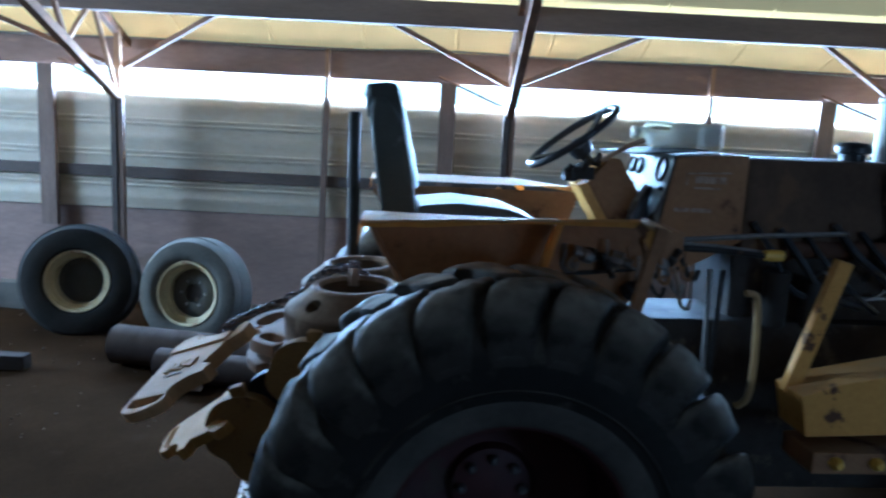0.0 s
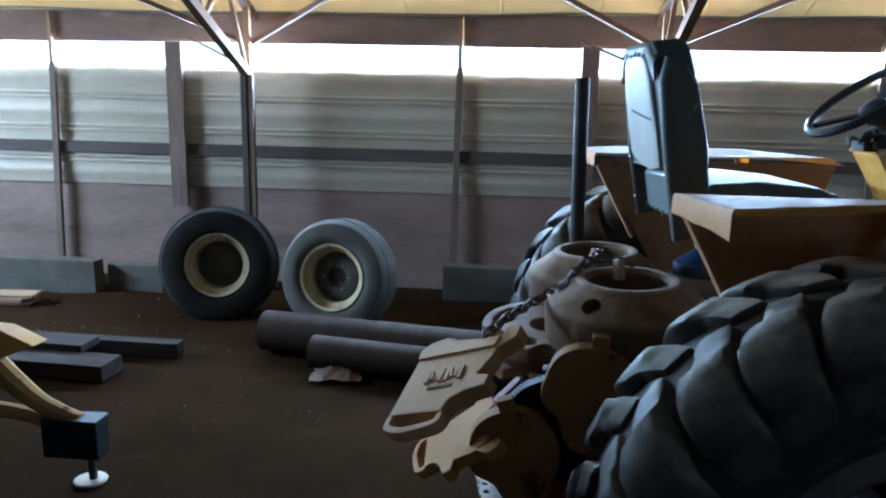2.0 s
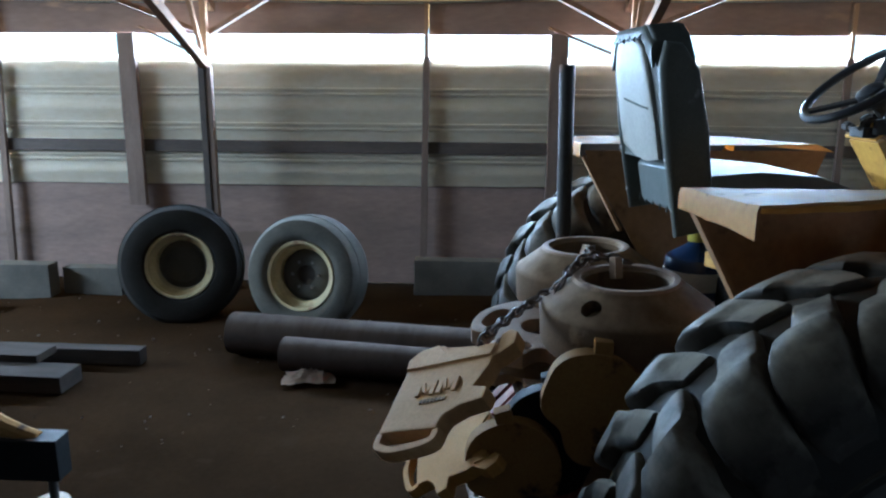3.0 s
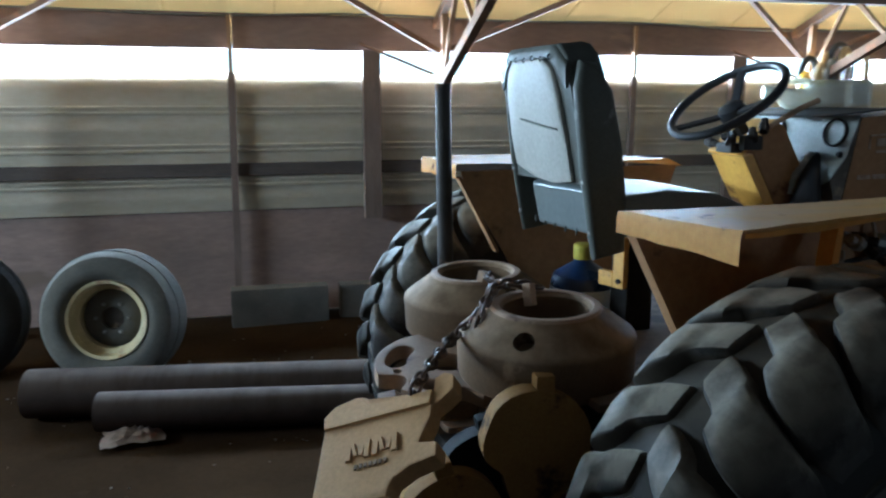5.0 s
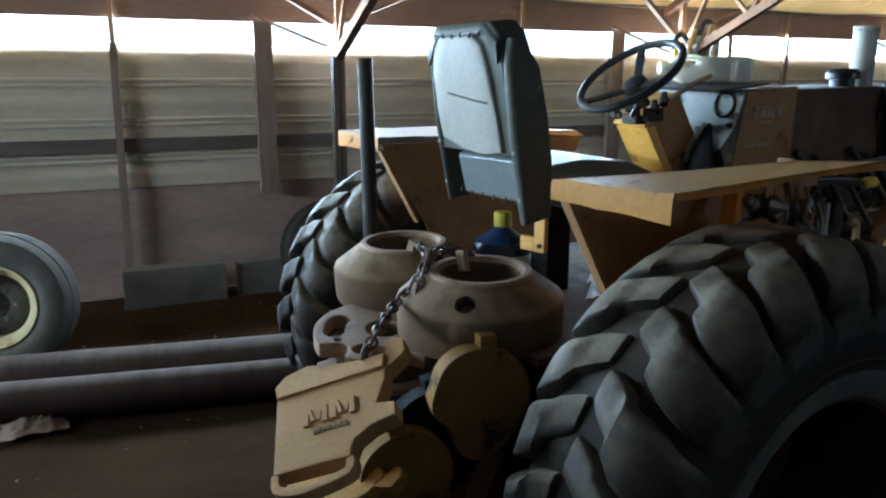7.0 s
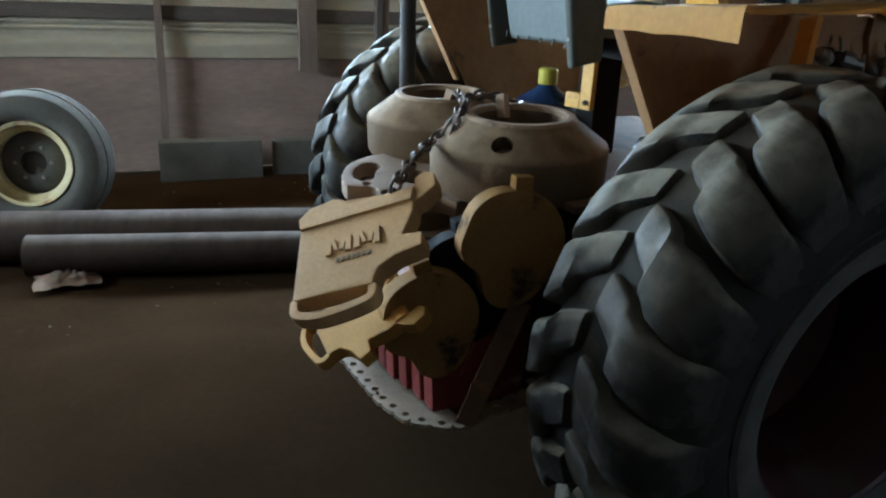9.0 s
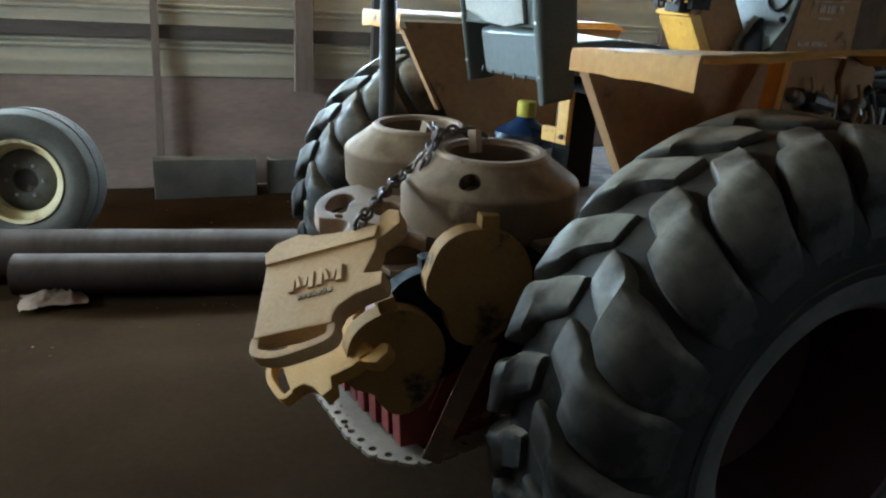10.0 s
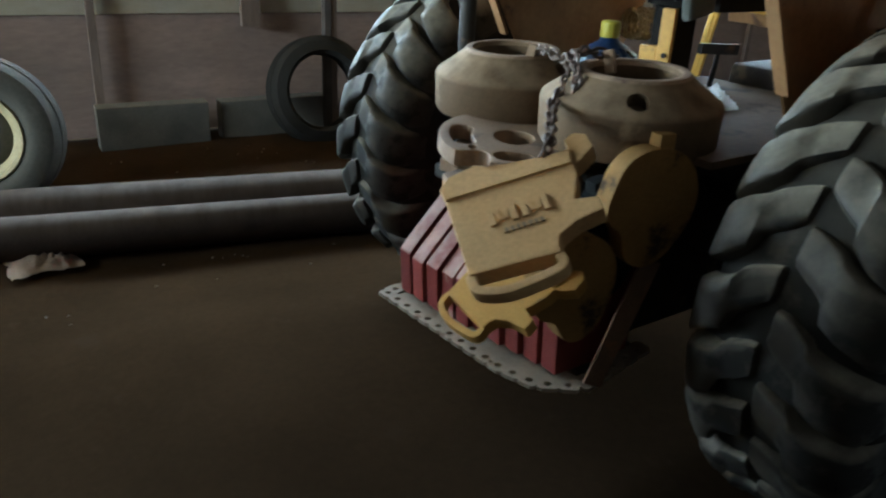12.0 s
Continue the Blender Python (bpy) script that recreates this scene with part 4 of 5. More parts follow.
tube(bm, curve_pts([DASH @ Vector((0.10, 0.11, 0.03)), DASH @ Vector((0.085, 0.06, 0.045)), DASH @ Vector((0.07, 0.02, 0.05)), DASH @ Vector((0.066, -0.03, 0.05))], 8), 0.01, 7)
for v in bm.verts:
    v.co += noise.noise_vector(v.co * 90) * 0.007
part("foil_lead", bm, "galv", hood, "shiny crumpled foil sleeve", smooth=15)
# faded panel writing on the housing, as plain bars
for x, z, w_, h_ in ((1.115, 1.598, 0.028, 0.024), (1.148, 1.598, 0.012, 0.024), (1.165, 1.598, 0.028, 0.024), (1.198, 1.598, 0.024, 0.024), (1.115, 1.578, 0.09, 0.007), (1.05, 1.498, 0.05, 0.014), (1.11, 1.498, 0.07, 0.014)):
    bm = B()
    box(bm, (x, -0.1735, z), (x + w_, -0.1705, z + h_))
    part("faded_bar", bm, "faded_mark", hood)
bm = B()
tube(bm, [(1.085, -0.172, 1.59), (1.085, -0.172, 1.63), (1.24, -0.172, 1.637)], 0.003, 6)
part("faded_bar", bm, "faded_mark", hood)
# hood ahead of the dash
bm = B()
prism(bm, [(1.31, 1.69), (2.35, 1.70), (2.42, 1.64), (2.42, 1.46), (1.75, 1.43), (1.70, 1.36), (1.31, 1.35)], -0.25, 0.15, XZ)
part("hood", bm, "oily_hood", tractor, "dark oily engine hood", bevel=0.02)
# the engine's side below the hood
bm = B()
box(bm, (1.31, -0.105, 1.10), (2.40, 0.22, 1.44))
engine = part("engine_block", bm, "grease", tractor, "black oily engine block", bevel=0.02)
bm = B()
tube(bm, curve_pts([(1.46, -0.15, 1.375), (1.7, -0.155, 1.385), (2.0, -0.155, 1.39), (2.25, -0.15, 1.385)], 6), 0.03, 12)
for x in (1.5, 1.72, 1.94, 2.16):
    tube(bm, [(x, -0.09, 1.34), (x, -0.15, 1.375)], 0.024, 10)
part("manifold", bm, "chipped", engine, "rusty brown exhaust manifold", smooth=50)
for x, r, z in ((1.45, 0.044, 1.30), (1.585, 0.036, 1.27)):
    bm = B()
    lathe(bm, [(0.0001, 1.10), (r * 0.8, 1.10), (r, 1.115), (r, z - 0.03), (r * 1.08, z - 0.025), (r * 1.08, z), (r * 0.5, z + 0.012), (0.0001, z + 0.014)], pose(x, -0.165, 0), 20, caps=False)
    part("filter", bm, "iron", engine, bevel=0.0)
for k in range(6):
    bm = B()
    x0, z0 = 1.34 + 0.1 * k, 1.47 - 0.02 * (k % 3)
    tube(bm, curve_pts([(x0, -0.162, z0), (x0 + 0.07, -0.19 - 0.008 * k, z0 - 0.10), (x0 + 0.16 + 0.02 * k, -0.185, z0 - 0.23 + 0.012 * k), (x0 + 0.30 + 0.03 * (k % 2), -0.16, z0 - 0.27)], 7), 0.011 + 0.003 * (k % 2), 8)
    part("hose", bm, "black_plastic", engine, smooth=60)
for k in range(4):
    bm = B()
    tube(bm, curve_pts([(1.62 + 0.19 * k, -0.10, 1.26), (1.64 + 0.19 * k, -0.135, 1.30), (1.70 + 0.17 * k, -0.14, 1.23), (1.72, -0.13, 1.17 + 0.012 * k)], 6), 0.005, 6)
    part("fuel_line", bm, "bolt", engine, smooth=60)

# ---------------------------------------------------------------- weights stacked behind the tractor
# angle-iron carrier with punched holes
carrier = thing("weight_carrier", T, "pale angle-iron weight carrier with punched holes, bolted to the tractor", "weight carrier")


def punched(p, q, w, n_holes, name, across=None, material="channel"):
    """A flat bar from p to q with a row of real holes."""
    p, q = Vector(p), Vector(q)
    d = (q - p)
    ln = d.length
    d.normalize()
    s = d.cross(across.cross(d)).normalized() if across else d.cross(Vector((0, 0, 1))).normalized()
    m = axes(p, d, s, d.cross(s))
    bm = B()
    step = ln / n_holes
    for k in range(n_holes):
        cx = step * (k + 0.5)
        outer, hole = [], []
        for i in range(16):
            a = 2 * math.pi * (i + 0.5) / 16
            u, v = math.cos(a), math.sin(a)
            f = 1 / max(abs(u), abs(v))
            outer.append((cx + u * f * step / 2, v * f * w / 2))
            r = 0.0105
            hole.append((cx + u * r, v * r))
        bored(bm, outer, hole, -0.005, 0.005, m)
    bmesh.ops.remove_doubles(bm, verts=bm.verts, dist=0.0004)
    bad = [f for f in bm.faces if sum(len(e.link_faces) > 2 for e in f.edges) >= 2 and f.calc_area() > 0.0001 and abs(f.normal.dot(d)) > 0.9]
    bmesh.ops.delete(bm, geom=bad, context="FACES")
    return part(name, bm, material, carrier, smooth=30)


CZ = 0.455
punched((-0.418, 0.32, CZ - 0.005), (-0.380, -0.25, CZ), 0.046, 11, "rear_bar")
punched((-0.378, -0.247, CZ), (-0.348, -0.345, CZ), 0.046, 2, "corner_bar")
punched((-0.347, -0.343, CZ), (-0.262, -0.408, CZ), 0.046, 2, "corner_bar")
punched((-0.262, -0.406, CZ), (0.02, -0.37, CZ + 0.02), 0.055, 5, "side_bar")
punched((-0.41, 0.31, CZ - 0.01), (0.02, 0.34, CZ + 0.02), 0.055, 7, "side_bar")
bm = B()
prism(bm, [(-0.40, 0.30), (-0.362, -0.25), (-0.33, -0.325), (-0.258, -0.385), (-0.22, -0.37), (-0.36, 0.30)], CZ - 0.012, CZ - 0.006)
part("shelf", bm, "channel", carrier)
bm = B()
box(bm, (-0.28, -0.30, CZ - 0.06), (0.05, 0.28, CZ - 0.012))
part("frame", bm, "iron", carrier, bevel=0.004)
lift = Vector((0.12, -0.027, 0.337)).normalized()
wide = lift.cross(Vector((-0.35, -0.9, 0.1)).cross(lift).cross(lift)).normalized()
bm = B()
prism(bm, [(0, -0.026), (0.20, -0.028), (0.36, -0.026), (0.36, 0.026), (0.18, 0.027), (0, 0.026)], -0.004, 0.004, axes((-0.235, -0.425, CZ + 0.008), lift, wide, lift.cross(wide)))
part("strap", bm, "steel", carrier, "rusty flat strap rising from the carrier", bevel=0.002)

# red suitcase weights side by side, standing on the carrier
def slab(y, t, dx, dz):
    """One cast weight on edge: profile across the row, handle slot on top."""
    bm = B()
    prof = [(-0.375 + dx, CZ + 0.006), (-0.385 + dx, 0.60 + dz), (-0.36 + dx, 0.63 + dz), (-0.20 + dx, 0.80 + dz), (-0.12, 0.86 + dz), (-0.02, 0.86 + dz), (0.0, 0.82), (-0.02, CZ + 0.006)]
    prism(bm, prof, -t / 2 + 0.003, t / 2 - 0.003, axes((0, y, 0), (1, 0, 0), (0, 0, 1), (0, -1, 0)))
    w = part("suitcase_weight", bm, "cast_red", None, bevel=0.007, m=T)
    tagged(w, "dark red cast suitcase weight standing on the carrier", "weight", "red weights on the carrier")
    bm = B()
    prism(bm, [(-0.3 + dx, 0.56), (-0.24 + dx, 0.70 + dz), (-0.12, 0.74), (-0.12, 0.56)], -t / 2 - 0.001, t / 2 + 0.001, axes((0, y, 0), (1, 0, 0), (0, 0, 1), (0, -1, 0)))
    part("web_face", bm, "cast_red", w, bevel=0.004)


y = 0.262
for k in range(10):
    t = 0.064
    x_shift = 0.1 * (0.262 - y) / 0.69
    slab(y, t, x_shift + random.uniform(-0.006, 0.006), random.uniform(-0.008, 0.008))
    y -= t

# pale suitcase weight with cast lettering shapes, leaning on top of the row
PU, PV = Vector((0.8219, -0.2706, 0.5012)), Vector((-0.1488, -0.9514, -0.2697))
CAST = [(0.0, 0.005), (0.003, -0.03), (0.035, -0.052), (0.105, -0.042), (0.118, -0.03), (0.128, 0.008), (0.283, 0.068), (0.292, 0.034), (0.318, 0.028), (0.338, 0.052), (0.33, 0.095), (0.293, 0.110), (0.270, 0.114), (0.262, 0.14),
        (0.238, 0.175), (0.222, 0.197), (0.262, 0.222), (0.252, 0.258), (0.192, 0.249), (0.150, 0.258), (0.136, 0.278), (0.131, 0.296), (-0.047, 0.226)]
HANDLE = [(-0.043, 0.222), (-0.049, 0.252), (-0.04, 0.272), (0.0, 0.300), (0.06, 0.316), (0.108, 0.322), (0.123, 0.312), (0.126, 0.292)]


def suitcase(origin, u, v, material, label, marks, thick=0.045):
    n = -u.cross(v)
    m = T @ axes(origin, u, v, -n)
    bm = B()
    prism(bm, CAST, 0.0, thick)
    w = part("suitcase_weight", bm, material, None, bevel=0.006, m=m)
    tagged(w, label, "weight")
    bm = B()
    line = curve_pts([(*p, 0) for p in HANDLE], 4)
    sec = []
    for i, p in enumerate(line):
        d = (line[min(i + 1, len(line) - 1)] - line[max(i - 1, 0)]).normalized()
        n_ = Vector((-d.y, d.x, 0))
        sec.append([p + n_ * a + Vector((0, 0, b)) for a, b in ((-0.010, 0.004), (0.010, 0.004), (0.011, thick * 0.5), (0.010, thick * 0.86), (-0.010, thick * 0.86), (-0.011, thick * 0.5))])
    rings(bm, sec)
    part("handle", bm, material, w, bevel=0.003)
    bm = B()
    prism(bm, [(0.002, 0.012), (0.004, -0.026), (0.036, -0.046), (0.10, -0.036), (0.122, 0.012), (0.284, 0.074), (0.268, 0.110)], -0.008, 0.002)
    part("top_band", bm, material, w, bevel=0.003)
    if marks:
        # slanted raised strokes of the cast mark, and a row of small bars under it
        rot = math.radians(19)
        ux, uy = math.cos(rot), math.sin(rot)
        P = lambda a, b: (0.048 + a * ux + b * 0.10, 0.147 + a * uy - b)
        for a in (0.0, 0.048, 0.070, 0.118):
            bm = B()
            prism(bm, [P(a, 0), P(a + 0.014, 0), P(a + 0.019, 0.05), P(a + 0.005, 0.05)], -0.006, 0.001)
            part("cast_mark", bm, material, w, bevel=0.0015)
        for a in (0.0, 0.070):
            for top, low in ((0.019, 0.026), (0.049, 0.038)):
                bm = B()
                prism(bm, [P(a + low - 0.004, 0.010), P(a + low + 0.006, 0.010), P(a + top + 0.006, 0.049), P(a + top - 0.004, 0.049)], -0.0055, 0.001)
                part("cast_mark", bm, material, w, bevel=0.0012)
        for k in range(7):
            bm = B()
            a = 0.022 + 0.0125 * k
            prism(bm, [P(a, -0.026), P(a + 0.008, -0.026), P(a + 0.009, -0.014), P(a + 0.001, -0.014)], -0.003, 0.001)
            part("small_mark", bm, "cast_brown", w)
    return w


suitcase(Vector((-0.608, -0.254, 0.974)), PU, PV, "cast_tan", "pale tan cast suitcase weight with raised marks, leaning on the stack", True)
# a yellow one under it, handle to the rear
suitcase(Vector((-0.437, -0.239, 0.841)), Vector((0.30, -0.95, 0.08)).normalized() * 0.78, Vector((-0.78, -0.24, -0.57)).normalized() * 0.78, "cast_yellow", "yellow cast suitcase weight lying under the pale one", False, 0.06)


def scalloped(m, r, thick, label, cast="cast_olive"):
    """A round cast weight with lobes, standing on edge."""
    bm = B()
    pts = []
    for i in range(40):
        a = 2 * math.pi * i / 40
        k = 1 - 0.10 * max(0, math.cos(a - 2.75)) ** 14 - 0.30 * max(0, math.cos(a - 3.75)) ** 9 - 0.05 * max(0, math.cos(a - 5.6)) ** 8 + 0.02 * math.sin(3 * a)
        pts.append((r * k * math.cos(a), r * k * 1.08 * math.sin(a)))
    prism(bm, pts, -thick / 2, thick / 2)
    w = part("cast_weight", bm, cast, None, bevel=0.008, m=m)
    tagged(w, label, "weight", "yellow cast weights")
    bm = B()
    box(bm, (0.0, r * 0.9, -thick * 0.4), (0.045, r * 1.28, thick * 0.4))
    part("lug", bm, cast, w, bevel=0.005)
    return w


scalloped(T @ axes((-0.155, -0.435, 0.945), (0.98, -0.17, 0), (0, 0, 1), (-0.17, -0.98, 0)), 0.137, 0.055, "yellow scalloped cast weight standing in shade beside the tyre")
scalloped(T @ axes((-0.345, -0.41, 0.762), (0.93, -0.05, 0.3), (-0.3, 0, 0.95), (-0.05, -0.99, 0)), 0.132, 0.05, "dark yellow scalloped cast weight leaning against the row")
scalloped(T @ axes((-0.235, -0.365, 0.825), (0.96, -0.1, 0.2), (-0.2, 0, 0.97), (-0.1, -0.99, 0)), 0.14, 0.05, "dark cast weight behind the yellow one", "black_paint")


def cone_weight(x, y, z, k, tilt, label, pockets=()):
    """A hollow cone-shaped wheel weight lying flat, with round bolt pockets sunk in its slope."""
    m = T @ pose(x, y, z, *tilt)
    bm = B()
    slope = [(0.148 + (0.219 - 0.148) * i / 9, -0.006 - 0.052 * i / 9) for i in range(10)]
    prof = [(0.118, 0.0), (0.143, 0.0)] + slope + [(0.227, -0.064), (0.231, -0.074), (0.228, -0.168), (0.222, -0.178), (0.212, -0.18), (0.17, -0.18), (0.12, -0.15), (0.110, -0.03), (0.111, -0.008)]
    lathe(bm, [(r * k, h) for r, h in prof], I4, 112, closed=True)
    bmesh.ops.recalc_face_normals(bm, faces=bm.faces)
    for a in pockets:
        a = radians(a)
        n = Vector((math.cos(a) * 0.59, math.sin(a) * 0.59, 0.807)).normalized()
        pocket(bm, Vector((0.186 * k * math.cos(a), 0.186 * k * math.sin(a), -0.034)), n, 0.027, 0.045)
    w = part("wheel_weight", bm, "cast_brown", None, m=m)
    tagged(w, label, "wheel weight", "cone wheel weights")
    bm = B()
    lathe(bm, [(0.119 * k, -0.004), (0.119 * k, 0.003), (0.123 * k, 0.006), (0.138 * k, 0.006), (0.143 * k, 0.002), (0.146 * k, -0.005)], I4, 64, closed=True)
    part("hub_rim", bm, "cast_dusty", w, "worn pale rim of the hub hole")
    return w


cone_weight(-0.023, 0.253, 1.197, 1.0, (1, -2, 0), "brown cone-shaped wheel weight lying flat on the stack", (285, 40))
cone_weight(-0.025, -0.232, 1.216, 1.0, (-1, -2, 62), "brown cone-shaped wheel weight with a wide hub hole", (165, 318))


def kidney(r0, r1, a0, a1, n=9):
    """An opening between two radii and two angles, with rounded ends."""
    mid, half = (r0 + r1) / 2, (r1 - r0) / 2
    A = [radians(a0 + (a1 - a0) * i / n) for i in range(n + 1)]
    pts = [(r1 * math.cos(a), r1 * math.sin(a)) for a in A]
    for a, turn in ((A[-1], 1), (A[0], -1)):
        c = Vector((mid * math.cos(a), mid * math.sin(a)))
        u, t = Vector((math.cos(a), math.sin(a))), Vector((-math.sin(a), math.cos(a))) * turn
        pts += [tuple(c + u * half * math.cos(q) * turn + t * half * math.sin(q)) for q in (math.pi * i / 6 for i in range(1, 6))]
        if turn > 0:
            pts += [(r0 * math.cos(b), r0 * math.sin(b)) for b in reversed(A)]
    return pts


def notched(r, notches, n=96):
    """A round outline with rounded bites out of its edge."""
    out = []
    for i in range(n):
        a = 360 * i / n
        bite = max([0.055 * max(0, 1 - ((a - c) / 13) ** 2) ** 0.5 for c in notches])
        out.append(((r - bite) * math.cos(radians(a)), (r - bite) * math.sin(radians(a))))
    return out


# flat cast weight with kidney openings under the cones
plate_m = T @ axes((-0.215, -0.015, 1.014), (1, 0, 0.03), (0.0, 1.0, 0.10), (-0.03, -0.10, 1.0))
hub = [(0.055 * math.cos(2 * math.pi * i / 32), 0.055 * math.sin(2 * math.pi * i / 32)) for i in range(32)]
bm = B()
pierced(bm, notched(0.205, (200, 262)), [hub, kidney(0.115, 0.175, 130, 165), kidney(0.115, 0.175, 222, 240)] + [[(0.15 * math.cos(radians(a)) + 0.011 * math.cos(q), 0.15 * math.sin(radians(a)) + 0.011 * math.sin(q)) for q in (2 * math.pi * i / 12 for i in range(12))] for a in (185, 285)], -0.045, 0.0)
plate = part("plate_weight", bm, "cast_dusty", None, bevel=0.005, m=plate_m)
tagged(plate, "dusty tan plate weight with kidney-shaped openings under the cone weights", "wheel weight")
bm = B()
bored(bm, notched(0.165, (170, 300), 32), hub, -0.092, -0.0455)
part("web", bm, "cast_brown", plate, "dark recessed web of the casting")
bm = B()
pierced(bm, notched(0.198, (150, 235)), [hub], -0.128, -0.0925)
part("flange", bm, "cast_dusty", plate, bevel=0.005)
# dark blocks that carry the upper weights
for lo, hi, lab in (((-0.005, -0.30, 0.98), (0.10, 0.30, 1.012), "dark oily timber block under the wheel weights"), ((-0.30, -0.28, 0.84), (-0.01, 0.24, 0.884), "dark iron block under the wheel weights")):
    bm = B()
    box(bm, lo, hi)
    tagged(part("support_block", bm, "iron", None, bevel=0.01, m=T), lab, "block")
# short stubs standing in the hubs
for (x, y, z), tilt in (((-0.045, 0.13, 1.228), 12), ((-0.034, -0.147, 1.256), -14)):
    bm = B()
    box(bm, (-0.014, -0.012, -0.06), (0.014, 0.012, 0.0))
    tagged(part("wooden_stub", bm, "wood", None, bevel=0.002, m=T @ pose(x, y, z, tilt, 8, 30)), "short pale wooden stub wedged in the weight", "stub", "wooden stubs")

# chain from the hubs to the pale weight's slot
def chain(pts, label):
    line = curve_pts(pts, 40)
    bm = B()
    acc, k, last = 0.0, 0, line[0]
    for a, b in zip(line, line[1:]):
        acc += (b - a).length
        if acc >= 0.0265:
            acc = 0
            d = (b - a).normalized()
            s = d.orthogonal().normalized()
            s.rotate(Matrix.Rotation(0.6 + k * math.pi / 2, 3, d))
            lp = []
            for i in range(14):
                t = 2 * math.pi * i / 14
                lp.append(b + d * (0.0205 * math.cos(t)) + s * (0.0125 * math.sin(t)))
            tube(bm, lp, 0.0046, 6, closed=True)
            k += 1
    ob = part("chain", bm, "chain_steel", None, m=T)
    return tagged(ob, label, "chain")


slot = Vector((-0.608, -0.254, 0.974)) + PU * 0.235 + PV * 0.047
chain([(-0.02, 0.15, 1.21), (-0.06, 0.06, 1.225), (-0.075, -0.02, 1.215), (-0.11, -0.09, 1.235), (-0.19, -0.16, 1.18), (-0.27, -0.21, 1.15), slot + Vector((0.02, 0.01, 0.03)), slot + Vector((-0.005, 0.0, -0.02))], "rusty steel chain draped over the weights")
chain([(0.02, -0.14, 1.235), (-0.05, -0.10, 1.245), (-0.12, -0.12, 1.245), (-0.19, -0.20, 1.20), (-0.205, -0.22, 1.14), (-0.21, -0.225, 1.08)], "loose end of a rusty chain hanging over the wheel weight")

# blue jug behind the seat
jug = thing("jug", T @ pose(0.33, 0.20, 1.05, 0, 0, 20), "blue plastic jug with a yellow cap on the platform", "jug")
bm = B()
lathe(bm, [(0.0001, 0), (0.092, 0), (0.102, 0.01), (0.102, 0.10), (0.094, 0.128), (0.036, 0.165), (0.024, 0.18), (0.0001, 0.18)], I4, 28, caps=False)
part("bottle", bm, "blue_plastic", jug)
bm = B()
lathe(bm, [(0.03, 0.178), (0.031, 0.182), (0.031, 0.222), (0.026, 0.228), (0.0001, 0.228)], I4, 20, caps=False)
part("cap", bm, "cap_yellow", jug)
bm = B()
lathe(bm, [(0.1025, 0.03), (0.1035, 0.032), (0.1035, 0.088), (0.1025, 0.09)], I4, 28, caps=False)
part("label", bm, "label", jug)

# white jug lying on the dash housing
wj = thing("white_jug", T @ axes((0.995, 0.192, 1.752), (0.435, 0.9, 0), (0.0, 0, 1), (0.9, -0.435, 0.0)), "dirty white plastic jug with a ribbed end lying on the hood", "jug")


def squarish(w, h, z, dy=0.0, power=3.2, n=28):
    """A rounded-square section of a moulded bottle."""
    sg = lambda v: math.copysign(abs(v) ** (2 / power), v)
    return [Vector((w * sg(math.cos(a)), dy + h * sg(math.sin(a)), z)) for a in (2 * math.pi * i / n for i in range(n))]


bm = B()
rings(bm, [squarish(w, h, z, dy) for z, w, h, dy in ((0.028, 0.020, 0.020, 0.008), (0.045, 0.021, 0.021, 0.008), (0.065, 0.033, 0.032, -0.006), (0.085, 0.044, 0.034, -0.014), (0.14, 0.047, 0.035, -0.014), (0.155, 0.048, 0.045, -0.004), (0.165, 0.049, 0.049, 0.0), (0.235, 0.050, 0.050, 0.0), (0.242, 0.047, 0.047, 0.0), (0.250, 0.047, 0.047, 0.0), (0.257, 0.050, 0.050, 0.0), (0.325, 0.050, 0.050, 0.0), (0.335, 0.044, 0.044, 0.0))])
part("bottle", bm, "white_plastic", wj, smooth=60)
bm = B()
lathe(bm, [(0.0001, 0.0), (0.021, 0.0), (0.023, 0.004), (0.023, 0.027), (0.0001, 0.028)], pose(0, 0.008, 0), 20, caps=False)
part("cap", bm, "white_plastic", wj)
bm = B()
tube(bm, curve_pts([(0, 0.02, 0.05), (0, 0.042, 0.068), (0, 0.045, 0.10), (0, 0.044, 0.135), (0, 0.035, 0.16)], 5), 0.011, 10)
part("handle", bm, "white_plastic", wj)
for side in (-1, 1):
    for k in range(7):
        bm = B()
        box(bm, (side * 0.052 - 0.003, -0.032, 0.266 + 0.008 * k), (side * 0.052 + 0.003, 0.034, 0.270 + 0.008 * k))
        part("rib", bm, "white_plastic", wj, bevel=0.001)

